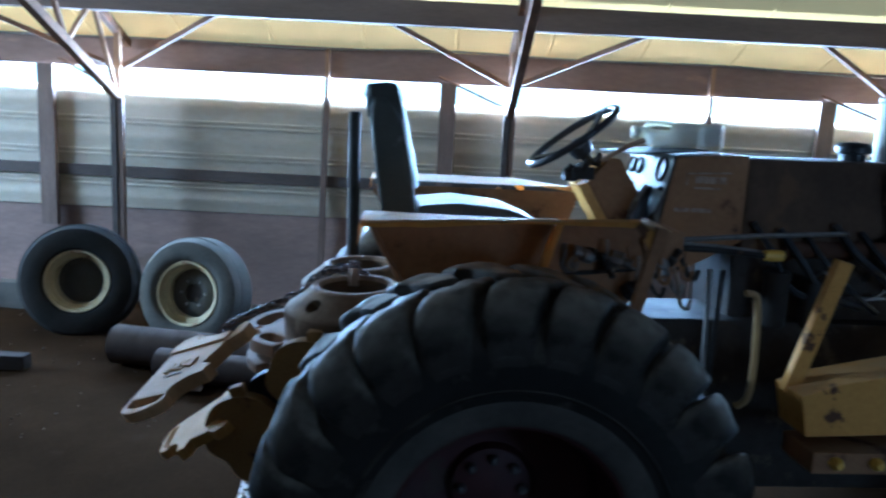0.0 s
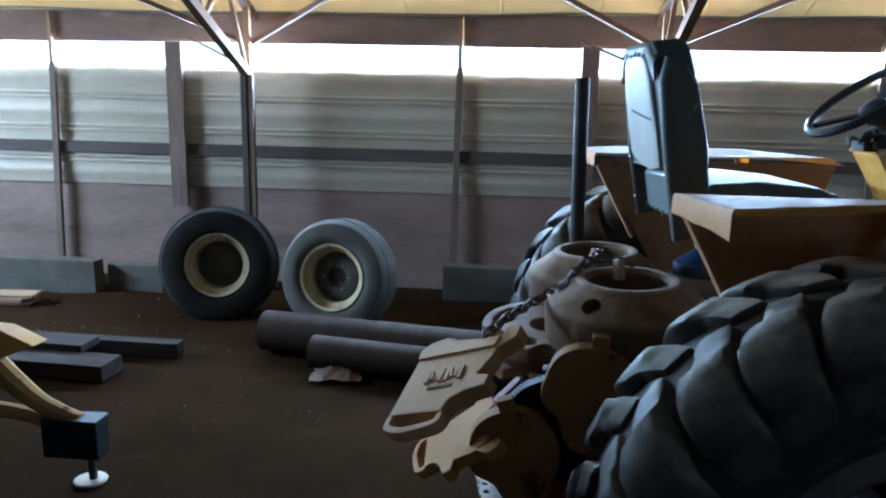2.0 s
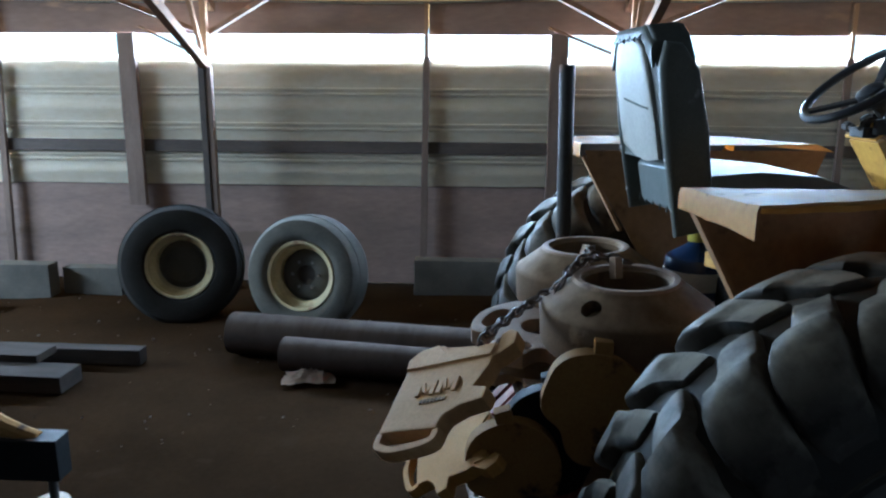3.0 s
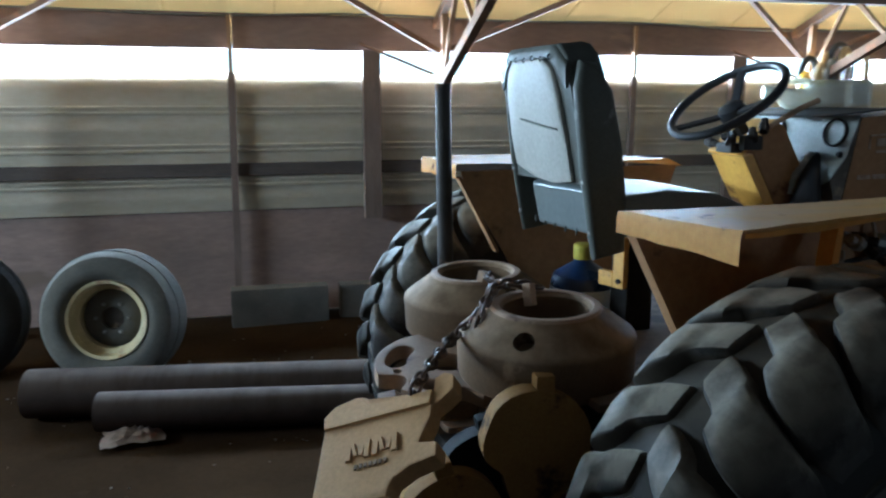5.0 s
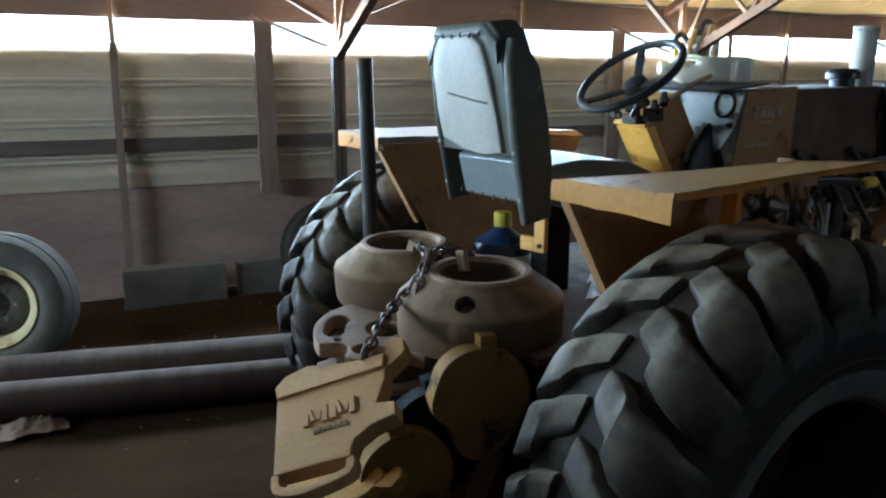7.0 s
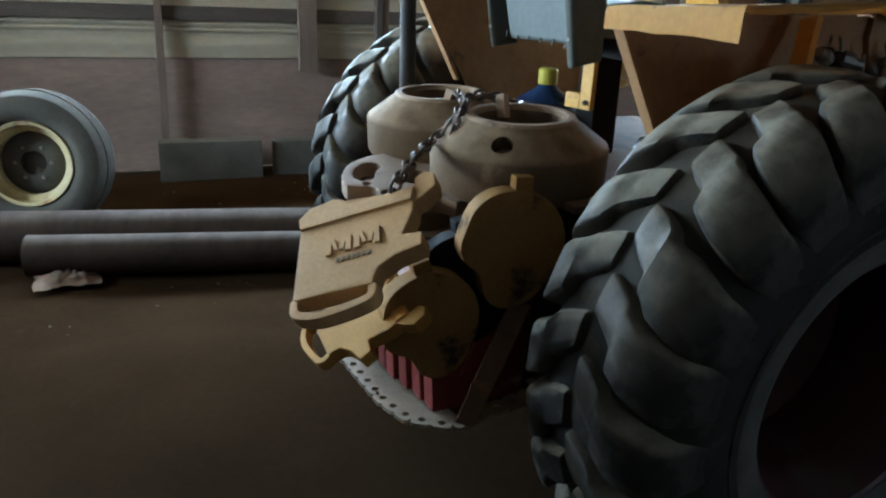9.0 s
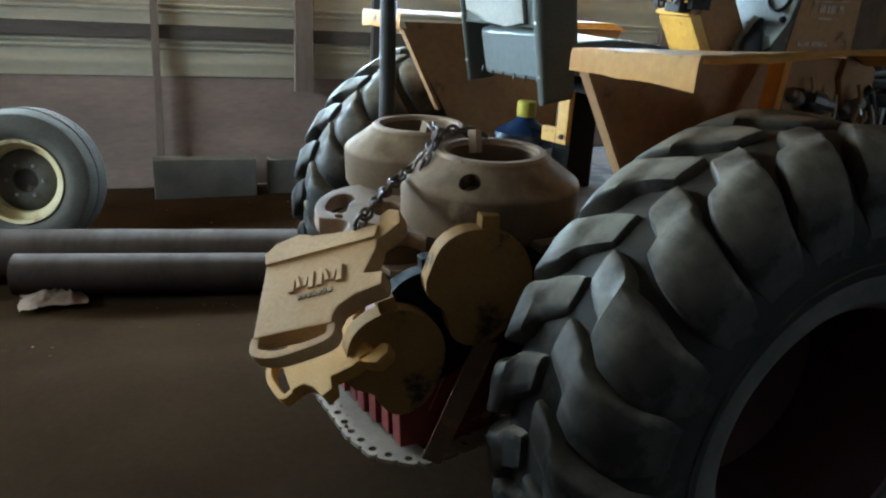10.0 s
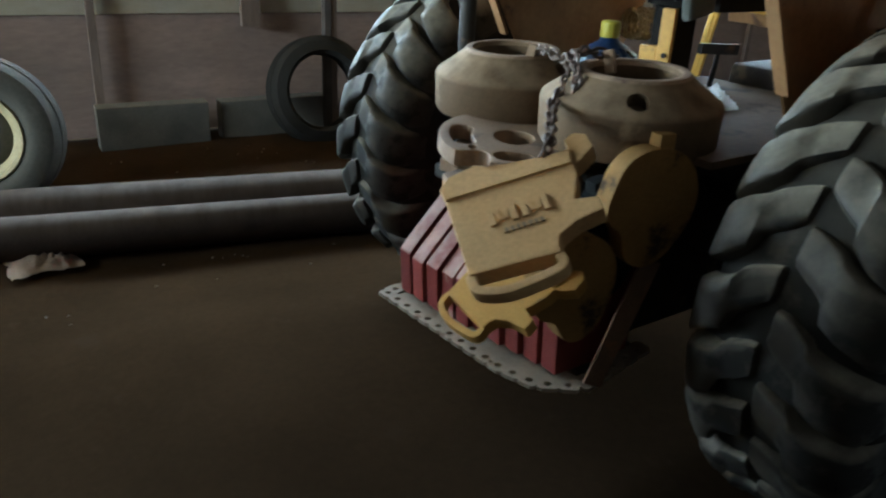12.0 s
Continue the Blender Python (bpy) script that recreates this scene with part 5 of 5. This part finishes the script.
# ---------------------------------------------------------------- things along the wall and on the floor
def old_wheel(m, R, r, w, rubber, rim, label, hub=True):
    """A smooth-worn implement wheel about the z axis of m."""
    h = w / 2
    t = thing("old_wheel", m, label, "wheel", "old wheels along the wall")
    bm = B()
    prof = [(r, -h * 0.7), (r + 0.03, -h * 0.92), (R - 0.1, -h), (R - 0.03, -h * 0.85), (R, -h * 0.55), (R, h * 0.55), (R - 0.03, h * 0.85), (R - 0.1, h), (r + 0.03, h * 0.92), (r, h * 0.7)]
    lathe(bm, prof, I4, 48, closed=True)
    ty = part("tyre", bm, rubber, t)
    for z in (-0.4, -0.13, 0.13, 0.4):
        bm = B()
        lathe(bm, [(R - 0.002, h * (z - 0.09)), (R + 0.008, h * (z - 0.08)), (R + 0.008, h * (z + 0.08)), (R - 0.002, h * (z + 0.09))], I4, 48, caps=False)
        part("tread_rib", bm, rubber, ty)
    if rim:
        bm = B()
        lathe(bm, [(r + 0.012, h * 0.78), (r + 0.006, h * 0.9), (r - 0.012, h * 0.86), (r - 0.02, h * 0.5), (r - 0.05, h * 0.4), (r - 0.055, -h * 0.4), (r - 0.02, -h * 0.6), (r + 0.004, -h * 0.8), (r + 0.01, -h * 0.6)], I4, 48, closed=True)
        rm = part("rim", bm, rim, t, "cream painted steel rim")
        if hub:
            bm = B()
            lathe(bm, [(r - 0.045, 0.0), (r - 0.07, 0.02), (r * 0.45, 0.035), (r * 0.3, 0.03), (r * 0.3, -0.01), (r - 0.045, -0.02)], I4, 40, closed=True)
            part("disc", bm, "old_rubber", rm, "dusty wheel disc")
            bm = B()
            lathe(bm, [(0.0001, 0.012), (r * 0.29, 0.012), (r * 0.29, -0.012), (0.0001, -0.012)], I4, 24, caps=False)
            part("hub_hole", bm, "grease", rm)
            for k in range(6):
                a = math.pi * k / 3
                bm = B()
                lathe(bm, [(0.011, 0.03), (0.011, 0.042), (0.006, 0.046)], pose(r * 0.42 * math.cos(a), r * 0.42 * math.sin(a), 0), 8)
                part("stud", bm, "bolt", rm)
    if rim and not hub:
        bm = B()
        lathe(bm, [(r - 0.05, -h * 0.42), (r * 0.6, -h * 0.5), (r * 0.35, -h * 0.3), (0.0001, -h * 0.3), (0.0001, -h * 0.42), (r * 0.4, -h * 0.5), (r - 0.05, -h * 0.6)], I4, 32, caps=False)
        part("drum", bm, "old_rubber", rm, "dark dished centre of the rim")
    return t


def facing(x, y, z, yaw, back=8.0):
    """An upright wheel whose outer face looks toward -y, turned by yaw and leaning back."""
    return pose(x, y, z, 0, 0, yaw) @ pose(0, 0, 0, 90 - back, 0, 0)


old_wheel(facing(-2.02, 5.98, 0.40, -11), 0.415, 0.235, 0.31, "old_rubber", "cream_rim", "worn grey implement wheel with a cream rim leaning by the wall")
old_wheel(facing(-3.02, 6.24, 0.39, 10), 0.44, 0.235, 0.26, "dark_rubber", "cream_rim", "dark tyre with an empty cream rim leaning by the wall", hub=False)
old_wheel(facing(0.22, 6.85, 0.33, 0, 12), 0.40, 0.27, 0.24, "dark_rubber", None, "dark bare tyre leaning on the wall")


def log_pipe(p, q, r, label):
    d = (Vector(q) - Vector(p))
    m = axes(p, *(lambda z: (lambda x: (x, z.cross(x), z))(z.orthogonal().normalized()))(d.normalized()))
    bm = B()
    n = 14
    loops = [(r, d.length * i / n) for i in range(n + 1)]
    lathe(bm, [(r * 0.88, 0.0)] + loops + [(r * 0.88, d.length), (r * 0.88, d.length * 0.5)], I4, 28, closed=True)
    ob = part("pipe", bm, "pipe", None, m=m, smooth=50)
    return tagged(ob, label, "pipe", "pipes on the floor")


log_pipe((-2.40, 5.47, 0.135), (4.2, 4.40, 0.135), 0.135, "long rusty brown pipe lying on the dirt floor")
log_pipe((-2.0, 5.20, 0.10), (4.2, 4.16, 0.10), 0.105, "thinner rusty pipe lying beside the long one")

# crumpled rag
bm = B()
nn = 26
g = []
for i in range(nn):
    row = []
    for j in range(nn):
        u, v = (i / (nn - 1) - 0.5), (j / (nn - 1) - 0.5)
        k = 1 + 0.35 * noise.noise(Vector((math.atan2(v, u + 1e-4) * 1.3, 2.2, 0)))
        h = 0.012 + 0.075 * max(0, 0.8 - 2.6 * (u * u + v * v)) * (0.5 + 0.9 * abs(noise.noise(Vector((u * 9, v * 9, 1.7))))) + 0.02 * abs(noise.noise(Vector((u * 21, v * 21, 5))))
        row.append(bm.verts.new((u * 0.36 * k, v * 0.26 * k, h)))
    g.append(row)
for i in range(nn - 1):
    for j in range(nn - 1):
        bm.faces.new((g[i][j], g[i + 1][j], g[i + 1][j + 1], g[i][j + 1]))
bmesh.ops.solidify(bm, geom=bm.faces[:], thickness=0.004)
tagged(part("rag", bm, "rag", None, m=pose(-1.81, 5.05, 0.0, 0, 0, 8) @ Matrix.Scale(0.8, 4), smooth=70), "crumpled stained pale cloth on the dirt floor", "rag")

# pale blocks and boards at the foot of the wall
for x0, x1, z1, yy in ((-5.6, -4.28, 0.27, 6.62), (-4.24, -3.75, 0.22, 6.75), (-3.7, -3.52, 0.24, 6.8), (-1.35, -0.6, 0.28, 6.95), (-0.5, 0.4, 0.26, 7.0)):
    bm = B()
    box(bm, (x0, yy, -0.02), (x1, yy + 0.15, z1))
    tagged(part("concrete_block", bm, "concrete", None, bevel=0.008), "dusty pale concrete block at the foot of the wall", "concrete block", "blocks along the wall")
# pale boards stacked flat by the wall
for k, (x, yaw) in enumerate(((-4.98, 4), (-5.02, 1), (-4.95, 6))):
    bm = B()
    box(bm, (-0.38, -0.09, 0), (0.38, 0.09, 0.026))
    tagged(part("board", bm, "wood", None, bevel=0.003, m=pose(x, 6.24, -0.005 + 0.027 * k, 0, 0, yaw)), "short pale board lying in a stack by the wall", "board", "boards by the wall")
# dark long plank pile on the floor
for p, q, w, h in (((-5.2, 5.28, 0.05), (-2.9, 5.24, 0.05), 0.10, 0.10), ((-5.2, 4.95, 0.05), (-3.15, 4.85, 0.05), 0.22, 0.10), ((-5.2, 5.12, 0.13), (-3.4, 5.05, 0.12), 0.2, 0.05)):
    bm = B()
    beam(bm, p, q, w, h)
    tagged(part("timber", bm, "black_timber", None, bevel=0.008), "dark old timber lying on the dirt floor", "timber", "timbers on the floor")

# ---------------------------------------------------------------- tractor: front details
bm = B()
lathe(bm, [(0.0001, 0), (0.043, 0), (0.046, 0.02), (0.046, 0.22), (0.049, 0.224), (0.049, 0.236), (0.0001, 0.238)], pose(1.905, 0.0, 1.69), 28, caps=False)
part("air_cleaner", bm, "galv", tractor, "dented galvanised air stack")
bm = B()
lathe(bm, [(0.0001, 0), (0.045, 0), (0.045, 0.03), (0.062, 0.034), (0.062, 0.055), (0.05, 0.07), (0.0001, 0.075)], pose(1.76, -0.02, 1.69), 24, caps=False)
part("filler_cap", bm, "black_plastic", tractor)
for k in range(5):
    bm = B()
    x = 1.85 + 0.07 * k
    pts = curve_pts([(x - 0.03, -0.15 + 0.02 * k, 1.55), (x - 0.02, -0.16, 1.70 + 0.02 * (k % 2)), (x + 0.08, -0.17 + 0.02 * k, 1.76 - 0.01 * k), (x + 0.2, -0.2, 1.70), (x + 0.24, -0.22, 1.5)], 7)
    tube(bm, pts, 0.012, 7)
    part("engine_hose", bm, "black_plastic" if k % 2 else "iron", tractor, "black engine hose")
bm = B()
prism(bm, [(1.80, 1.66), (2.35, 1.66), (2.40, 1.38), (2.02, 1.30), (1.86, 1.42)], 0.0, 0.006, axes((0, -0.195, 0), (1, 0, 0), (0, 0, 1), (0, -1, 0)))
part("side_panel", bm, "tan_paint", tractor, "tan hood side panel", bevel=0.002)

# control levers and linkage under the fender
random.seed(5)
for k in range(9):
    bm = B()
    x, z = 0.60 + 0.04 * k, 1.36 + random.uniform(-0.07, 0.05)
    c = Vector((x, -0.50 + random.uniform(-0.05, 0.03), z))
    r = random.uniform(0.012, 0.028)
    lathe(bm, [(0.0001, -0.03), (r, -0.03), (r, 0.0), (r * 0.6, 0.006), (r * 0.6, 0.03), (0.0001, 0.032)], Matrix.Translation(c) @ Euler((random.uniform(0, 3), random.uniform(0, 3), 0)).to_matrix().to_4x4(), 10, caps=False)
    part("linkage_joint", bm, ("grease", "bolt", "iron")[k % 3], tractor)
for p, q, r, mt in (((0.92, -0.50, 1.445), (1.52, -0.42, 1.475), 0.008, "bolt"), ((0.92, -0.51, 1.425), (1.22, -0.50, 1.408), 0.009, "iron"), ((0.92, -0.49, 1.435), (1.22, -0.48, 1.415), 0.007, "bolt"), ((1.05, -0.50, 1.36), (1.06, -0.5, 1.0), 0.008, "bolt"), ((1.09, -0.50, 1.36), (1.08, -0.5, 0.98), 0.008, "iron"), ((0.55, -0.52, 1.33), (0.95, -0.5, 1.36), 0.007, "iron"), ((0.62, -0.53, 1.42), (0.88, -0.5, 1.33), 0.006, "bolt")):
    bm = B()
    tube(bm, [p, ((Vector(p) + Vector(q)) / 2 + Vector((0, 0, 0.004))), q], r, 8)
    part("control_rod", bm, mt, tractor)
bm = B()
lathe(bm, [(0.0001, 0), (0.016, 0.004), (0.019, 0.03), (0.017, 0.06), (0.0001, 0.066)], axes((1.21, -0.50, 1.41), (0, 1, 0), (0, 0, 1), (1, 0, 0)), 12, caps=False)
part("lever_grip", bm, "yellow_bright", tractor, "yellow lever grip")
bm = B()
tube(bm, curve_pts([(1.17, -0.5, 1.29), (1.20, -0.5, 1.285), (1.212, -0.5, 1.25), (1.222, -0.5, 1.08), (1.215, -0.5, 0.96), (1.19, -0.48, 0.92)], 6), 0.011, 8)
part("grab_tube", bm, "hose_yellow", tractor, "bent yellow grab tube")
bm = B()
prism(bm, [(0.83, 1.51), (0.95, 1.47), (0.95, 1.40), (0.90, 1.33), (0.85, 1.36), (0.82, 1.44)], -0.03, 0.03, axes((0, -0.50, 0), (1, 0, 0), (0, 0, 1), (0, -1, 0)))
part("lever_bracket", bm, "tan_paint", tractor, bevel=0.012)
# yellow front frame
bm = B()
beam(bm, (1.47, -0.50, 1.40), (1.345, -0.50, 0.98), 0.05, 0.035, (0, 1, 0))
part("frame_strut", bm, "yellow", tractor, "yellow frame strut", bevel=0.005)
bm = B()
prism(bm, [(1.33, 1.0), (1.45, 1.04), (1.95, 1.14), (3.1, 1.22), (3.1, 0.94), (1.36, 0.87)], -0.08, 0.08, axes((0, -0.52, 0), (1, 0, 0), (0, 0, 1), (0, -1, 0)))
part("side_frame", bm, "yellow", tractor, "dusty yellow side frame", bevel=0.008)
bm = B()
box(bm, (1.38, -0.62, 0.76), (3.1, -0.44, 0.83))
part("step_bar", bm, "tan_paint", tractor, bevel=0.01)
for k in range(6):
    bm = B()
    lathe(bm, [(0.02, 0), (0.02, 0.02), (0.012, 0.03), (0.0001, 0.03)], axes((1.45 + 0.13 * k, -0.62, 0.80), (1, 0, 0), (0, 0, 1), (0, -1, 0)), 6, caps=False)
    part("frame_bolt", bm, "yellow_bright", tractor)
bm = B()
lathe(bm, [(0.0001, -0.12), (0.3, -0.12), (0.38, -0.09), (0.40, 0.0), (0.38, 0.09), (0.3, 0.12), (0.0001, 0.12)], axes((2.55, -0.75, 0.51), (1, 0, 0), (0, 0, 1), (0, -1, 0)), 40, caps=False)
part("front_wheel", bm, "dark_rubber", tractor)
bm = B()
lathe(bm, [(0.0001, -0.12), (0.3, -0.12), (0.38, -0.09), (0.40, 0.0), (0.38, 0.09), (0.3, 0.12), (0.0001, 0.12)], axes((2.55, 0.75, 0.51), (1, 0, 0), (0, 0, 1), (0, -1, 0)), 40, caps=False)
part("front_wheel", bm, "dark_rubber", tractor)
bm = B()
tube(bm, [(2.55, -0.65, 0.53), (2.55, 0.65, 0.53)], 0.05, 12)
part("front_axle", bm, "grease", tractor)
# bits on the platform under and behind the seat
BR = axes((0.325, -0.03, 1.185), (0.3, -0.95, 0), (0, 0, 1), (-0.95, -0.3, 0))
bm = B()
prism(bm, [(-0.02, 0.0), (0.02, 0.0), (0.02, 0.155), (-0.02, 0.155)], -0.012, 0.012, BR)
prism(bm, [(-0.075, 0.0), (-0.021, 0.0), (-0.021, 0.045), (-0.075, 0.045)], -0.012, 0.012, BR)
brk = part("yellow_bracket", bm, "column_yellow", tractor, "worn yellow bracket on the seat pedestal", bevel=0.003)
bm = B()
tube(bm, [BR @ Vector((0.004, 0.022, 0.01)), BR @ Vector((0.004, 0.022, 0.018))], 0.008, 10)
part("bolt", bm, "grease", brk)
bm = B()
beam(bm, (0.925, 0.30, 1.05), (0.985, 0.30, 1.30), 0.038, 0.02, (0, 1, 0))
beam(bm, (0.915, 0.285, 1.05), (0.975, 0.285, 1.30), 0.012, 0.02, (0, 1, 0))
part("yellow_rail", bm, "yellow_bright", tractor, "bright yellow upright rail", bevel=0.002)
bm = B()
tube(bm, [(0.76, 0.11, 1.05), (0.765, 0.105, 1.12), (0.76, 0.1, 1.18)], 0.01, 8)
beam(bm, (0.66, 0.10, 1.192), (0.865, 0.10, 1.178), 0.035, 0.02, (0, 1, 0))
part("pedal", bm, "iron", tractor, "dark steel foot pedal", bevel=0.004)
# loose roll of brassy wire hung inside the far fender
bm = B()
RX = random.Random(12)
for k in range(26):
    r0 = 0.047 + 0.010 * RX.random()
    cx, cy, cz = 0.70 + 0.0048 * k, 0.445 + 0.006 * RX.random(), 1.225 + 0.006 * RX.random()
    ring = [Vector((cx + 0.010 * math.sin(a * 2 + k), cy + r0 * math.cos(a), cz + (r0 + 0.005 * math.sin(a * 5 + k)) * math.sin(a))) for a in [2 * math.pi * i / 22 for i in range(22)]]
    tube(bm, ring, 0.0032, 5, closed=True)
for k in range(14):
    a = 2 * math.pi * k / 14
    tube(bm, [(0.695, 0.447 + 0.054 * math.cos(a), 1.228 + 0.054 * math.sin(a)), (0.83, 0.447 + 0.054 * math.cos(a + 0.5), 1.228 + 0.054 * math.sin(a + 0.5))], 0.0028, 5)
coil = part("wire_coil", bm, "hose_yellow", None, m=T)
tagged(coil, "roll of brassy wire hung inside the tan fender", "wire coil")
# crumpled papers on the platform
for u0, v0, du, dv, seed in ((0.40, -0.17, 0.14, 0.14, 8), (0.52, -0.03, 0.15, 0.15, 3)):
    bm = B()
    nn = 9
    g = [[bm.verts.new((u0 + du * i / nn + dv * j / nn, v0 + dv * j / nn, 1.054 + 0.022 * abs(noise.noise(Vector((i * 0.5, j * 0.6, seed)))))) for j in range(nn + 1)] for i in range(nn + 1)]
    for i in range(nn):
        for j in range(nn):
            bm.faces.new((g[i][j], g[i + 1][j], g[i + 1][j + 1], g[i][j + 1]))
    bmesh.ops.solidify(bm, geom=bm.faces[:], thickness=0.002)
    tagged(part("paper", bm, "label", None, m=T), "dirty crumpled paper on the tractor platform", "paper", "papers on the platform")

# ---------------------------------------------------------------- implement tongue by the open floor
imp = thing("implement_tongue", pose(-2.56, 3.66, 0), "yellow implement tongue standing on a small jack", "implement")
bm = B()
lathe(bm, [(0.0001, 0), (0.07, 0), (0.072, 0.006), (0.066, 0.012), (0.03, 0.016), (0.0001, 0.016)], pose(-0.035, 0, 0.0), 28, caps=False)
part("jack_pad", bm, "channel", imp, "pale round jack pad")
bm = B()
tube(bm, [(-0.02, 0, 0.010), (-0.02, 0, 0.20)], 0.018, 12)
part("jack_leg", bm, "iron", imp)
bm = B()
box(bm, (-0.215, -0.05, 0.125), (0.04, 0.05, 0.30))
part("hitch_box", bm, "black_paint", imp, "black hitch box", bevel=0.006)
bm = B()
box(bm, (-0.217, -0.052, 0.3), (0.042, 0.052, 0.306))
part("box_lid", bm, "iron", imp)
bm = B()
tube(bm, curve_pts([(-0.06, 0, 0.29), (-0.14, 0, 0.315), (-0.24, 0, 0.36), (-0.34, 0, 0.44), (-0.48, 0, 0.56), (-0.7, 0, 0.62)], 6), 0.03, 10, r2=0.06)
part("goose_neck", bm, "cast_olive", imp, "curved yellow neck")
bm = B()
tube(bm, curve_pts([(-0.10, 0.03, 0.22), (-0.2, 0.04, 0.25), (-0.36, 0.05, 0.28), (-0.6, 0.06, 0.30)], 6), 0.035, 10)
part("lower_arm", bm, "cast_olive", imp, "dusty lower arm")
bm = B()
prism(bm, [(-0.21, 0.635), (-0.36, 0.70), (-1.6, 0.74), (-1.6, 0.56), (-0.36, 0.575)], -0.05, 0.05, axes((0, 0, 0), (1, 0, 0), (0, 0, 1), (0, -1, 0)))
part("tongue_beam", bm, "cast_yellow", imp, "pointed yellow beam", bevel=0.006)
# unseen tall box on skids, added to carry the beam and block low light
bm = B()
box(bm, (-2.6, -0.12, 0.12), (-1.62, 1.12, 1.7), taper=(0.96, 0.97))
part("frame", bm, "iron", imp, "unseen dark box added behind the tongue, blocking low west light", bevel=0.03)
for x, y in ((-2.45, 0.0), (-2.45, 1.0), (-1.75, 0.0), (-1.75, 1.0)):
    bm = B()
    box(bm, (x - 0.05, y - 0.05, 0.0), (x + 0.05, y + 0.05, 0.13))
    part("skid", bm, "iron", imp, bevel=0.01)

# small stones and chaff on the floor
bm = B()
random.seed(9)
for k in range(480):
    x, y = random.uniform(-5, 3), random.uniform(2.2, 6.9)
    if -1.0 < x < 1.5 and 2.2 < y < 4.2 and random.random() < 0.6:
        continue
    r = random.uniform(0.004, 0.012) * (1.6 if random.random() < 0.06 else 1)
    c = Vector((x, y, r * 0.2))
    vs = [bm.verts.new(c + Vector((random.uniform(0.6, 1.3) * r * a, random.uniform(0.6, 1.3) * r * b, random.uniform(0.5, 0.9) * r * d))) for a, b, d in ((1, 0, 0), (0, 1, 0), (-1, 0, 0), (0, -1, 0), (0, 0, 1), (0, 0, -1))]
    for a, b, d in ((0, 1, 4), (1, 2, 4), (2, 3, 4), (3, 0, 4), (1, 0, 5), (2, 1, 5), (3, 2, 5), (0, 3, 5)):
        bm.faces.new((vs[a], vs[b], vs[d]))
tagged(part("pebbles", bm, "pebble", None, smooth=20), "small dull pebbles and crumbs on the dirt floor", "pebbles", kind="stuff")

# looped hoses hung over the end of a truss by the wall
hb = thing("hose_bundle", pose(3.72, 6.72, 0), "bundle of looped yellow and black hoses hung over the truss", "hoses")
for k, (x, y, top, w, low, mt) in enumerate(((-0.22, 0.02, 1.95, 0.05, 1.55, "yellow_bright"), (-0.10, -0.03, 2.02, 0.06, 1.50, "hose_yellow"), (-0.06, 0.04, 1.98, 0.05, 1.52, "galv"), (0.0, -0.02, 2.05, 0.05, 1.45, "galv"), (0.03, 0.05, 2.12, 0.07, 1.5, "hose_yellow"), (0.16, 0.0, 2.16, 0.06, 1.45, "hose_yellow"), (0.2, 0.05, 2.14, 0.09, 1.5, "iron"), (0.27, -0.03, 2.13, 0.11, 1.45, "hose_yellow"), (0.12, 0.03, 2.2, 0.10, 1.55, "iron"), (-0.16, 0.05, 2.08, 0.09, 1.5, "iron"))):
    bm = B()
    tube(bm, curve_pts([(x - w * 1.1, y, low), (x - w * 1.05, y, top - 0.16), (x - w * 0.75, y, top - 0.04), (x, y + 0.02, top), (x + w * 0.75, y + 0.03, top - 0.04), (x + w * 1.05, y + 0.04, top - 0.16), (x + w * 1.2, y + 0.05, low + 0.05)], 6), 0.026, 10)
    part("hose", bm, mt, hb)

# tangle of small rods, hooks and clips between fender and lever bank
random.seed(21)
for k in range(16):
    bm = B()
    x, z = 0.60 + 0.024 * k + random.uniform(-0.01, 0.01), 1.40 + random.uniform(-0.03, 0.05)
    y = -0.52 + random.uniform(-0.05, 0.04)
    dx, dz = random.uniform(-0.05, 0.05), -random.uniform(0.05, 0.13)
    tube(bm, curve_pts([(x, y, z), (x + dx * 0.4, y - 0.01, z + dz * 0.4), (x + dx, y, z + dz), (x + dx + 0.018, y - 0.01, z + dz - 0.012), (x + dx + 0.03, y, z + dz + 0.012)], 4), random.uniform(0.004, 0.008), 6)
    part("linkage_hook", bm, ("bolt", "channel", "iron", "tan_paint")[k % 4], tractor)
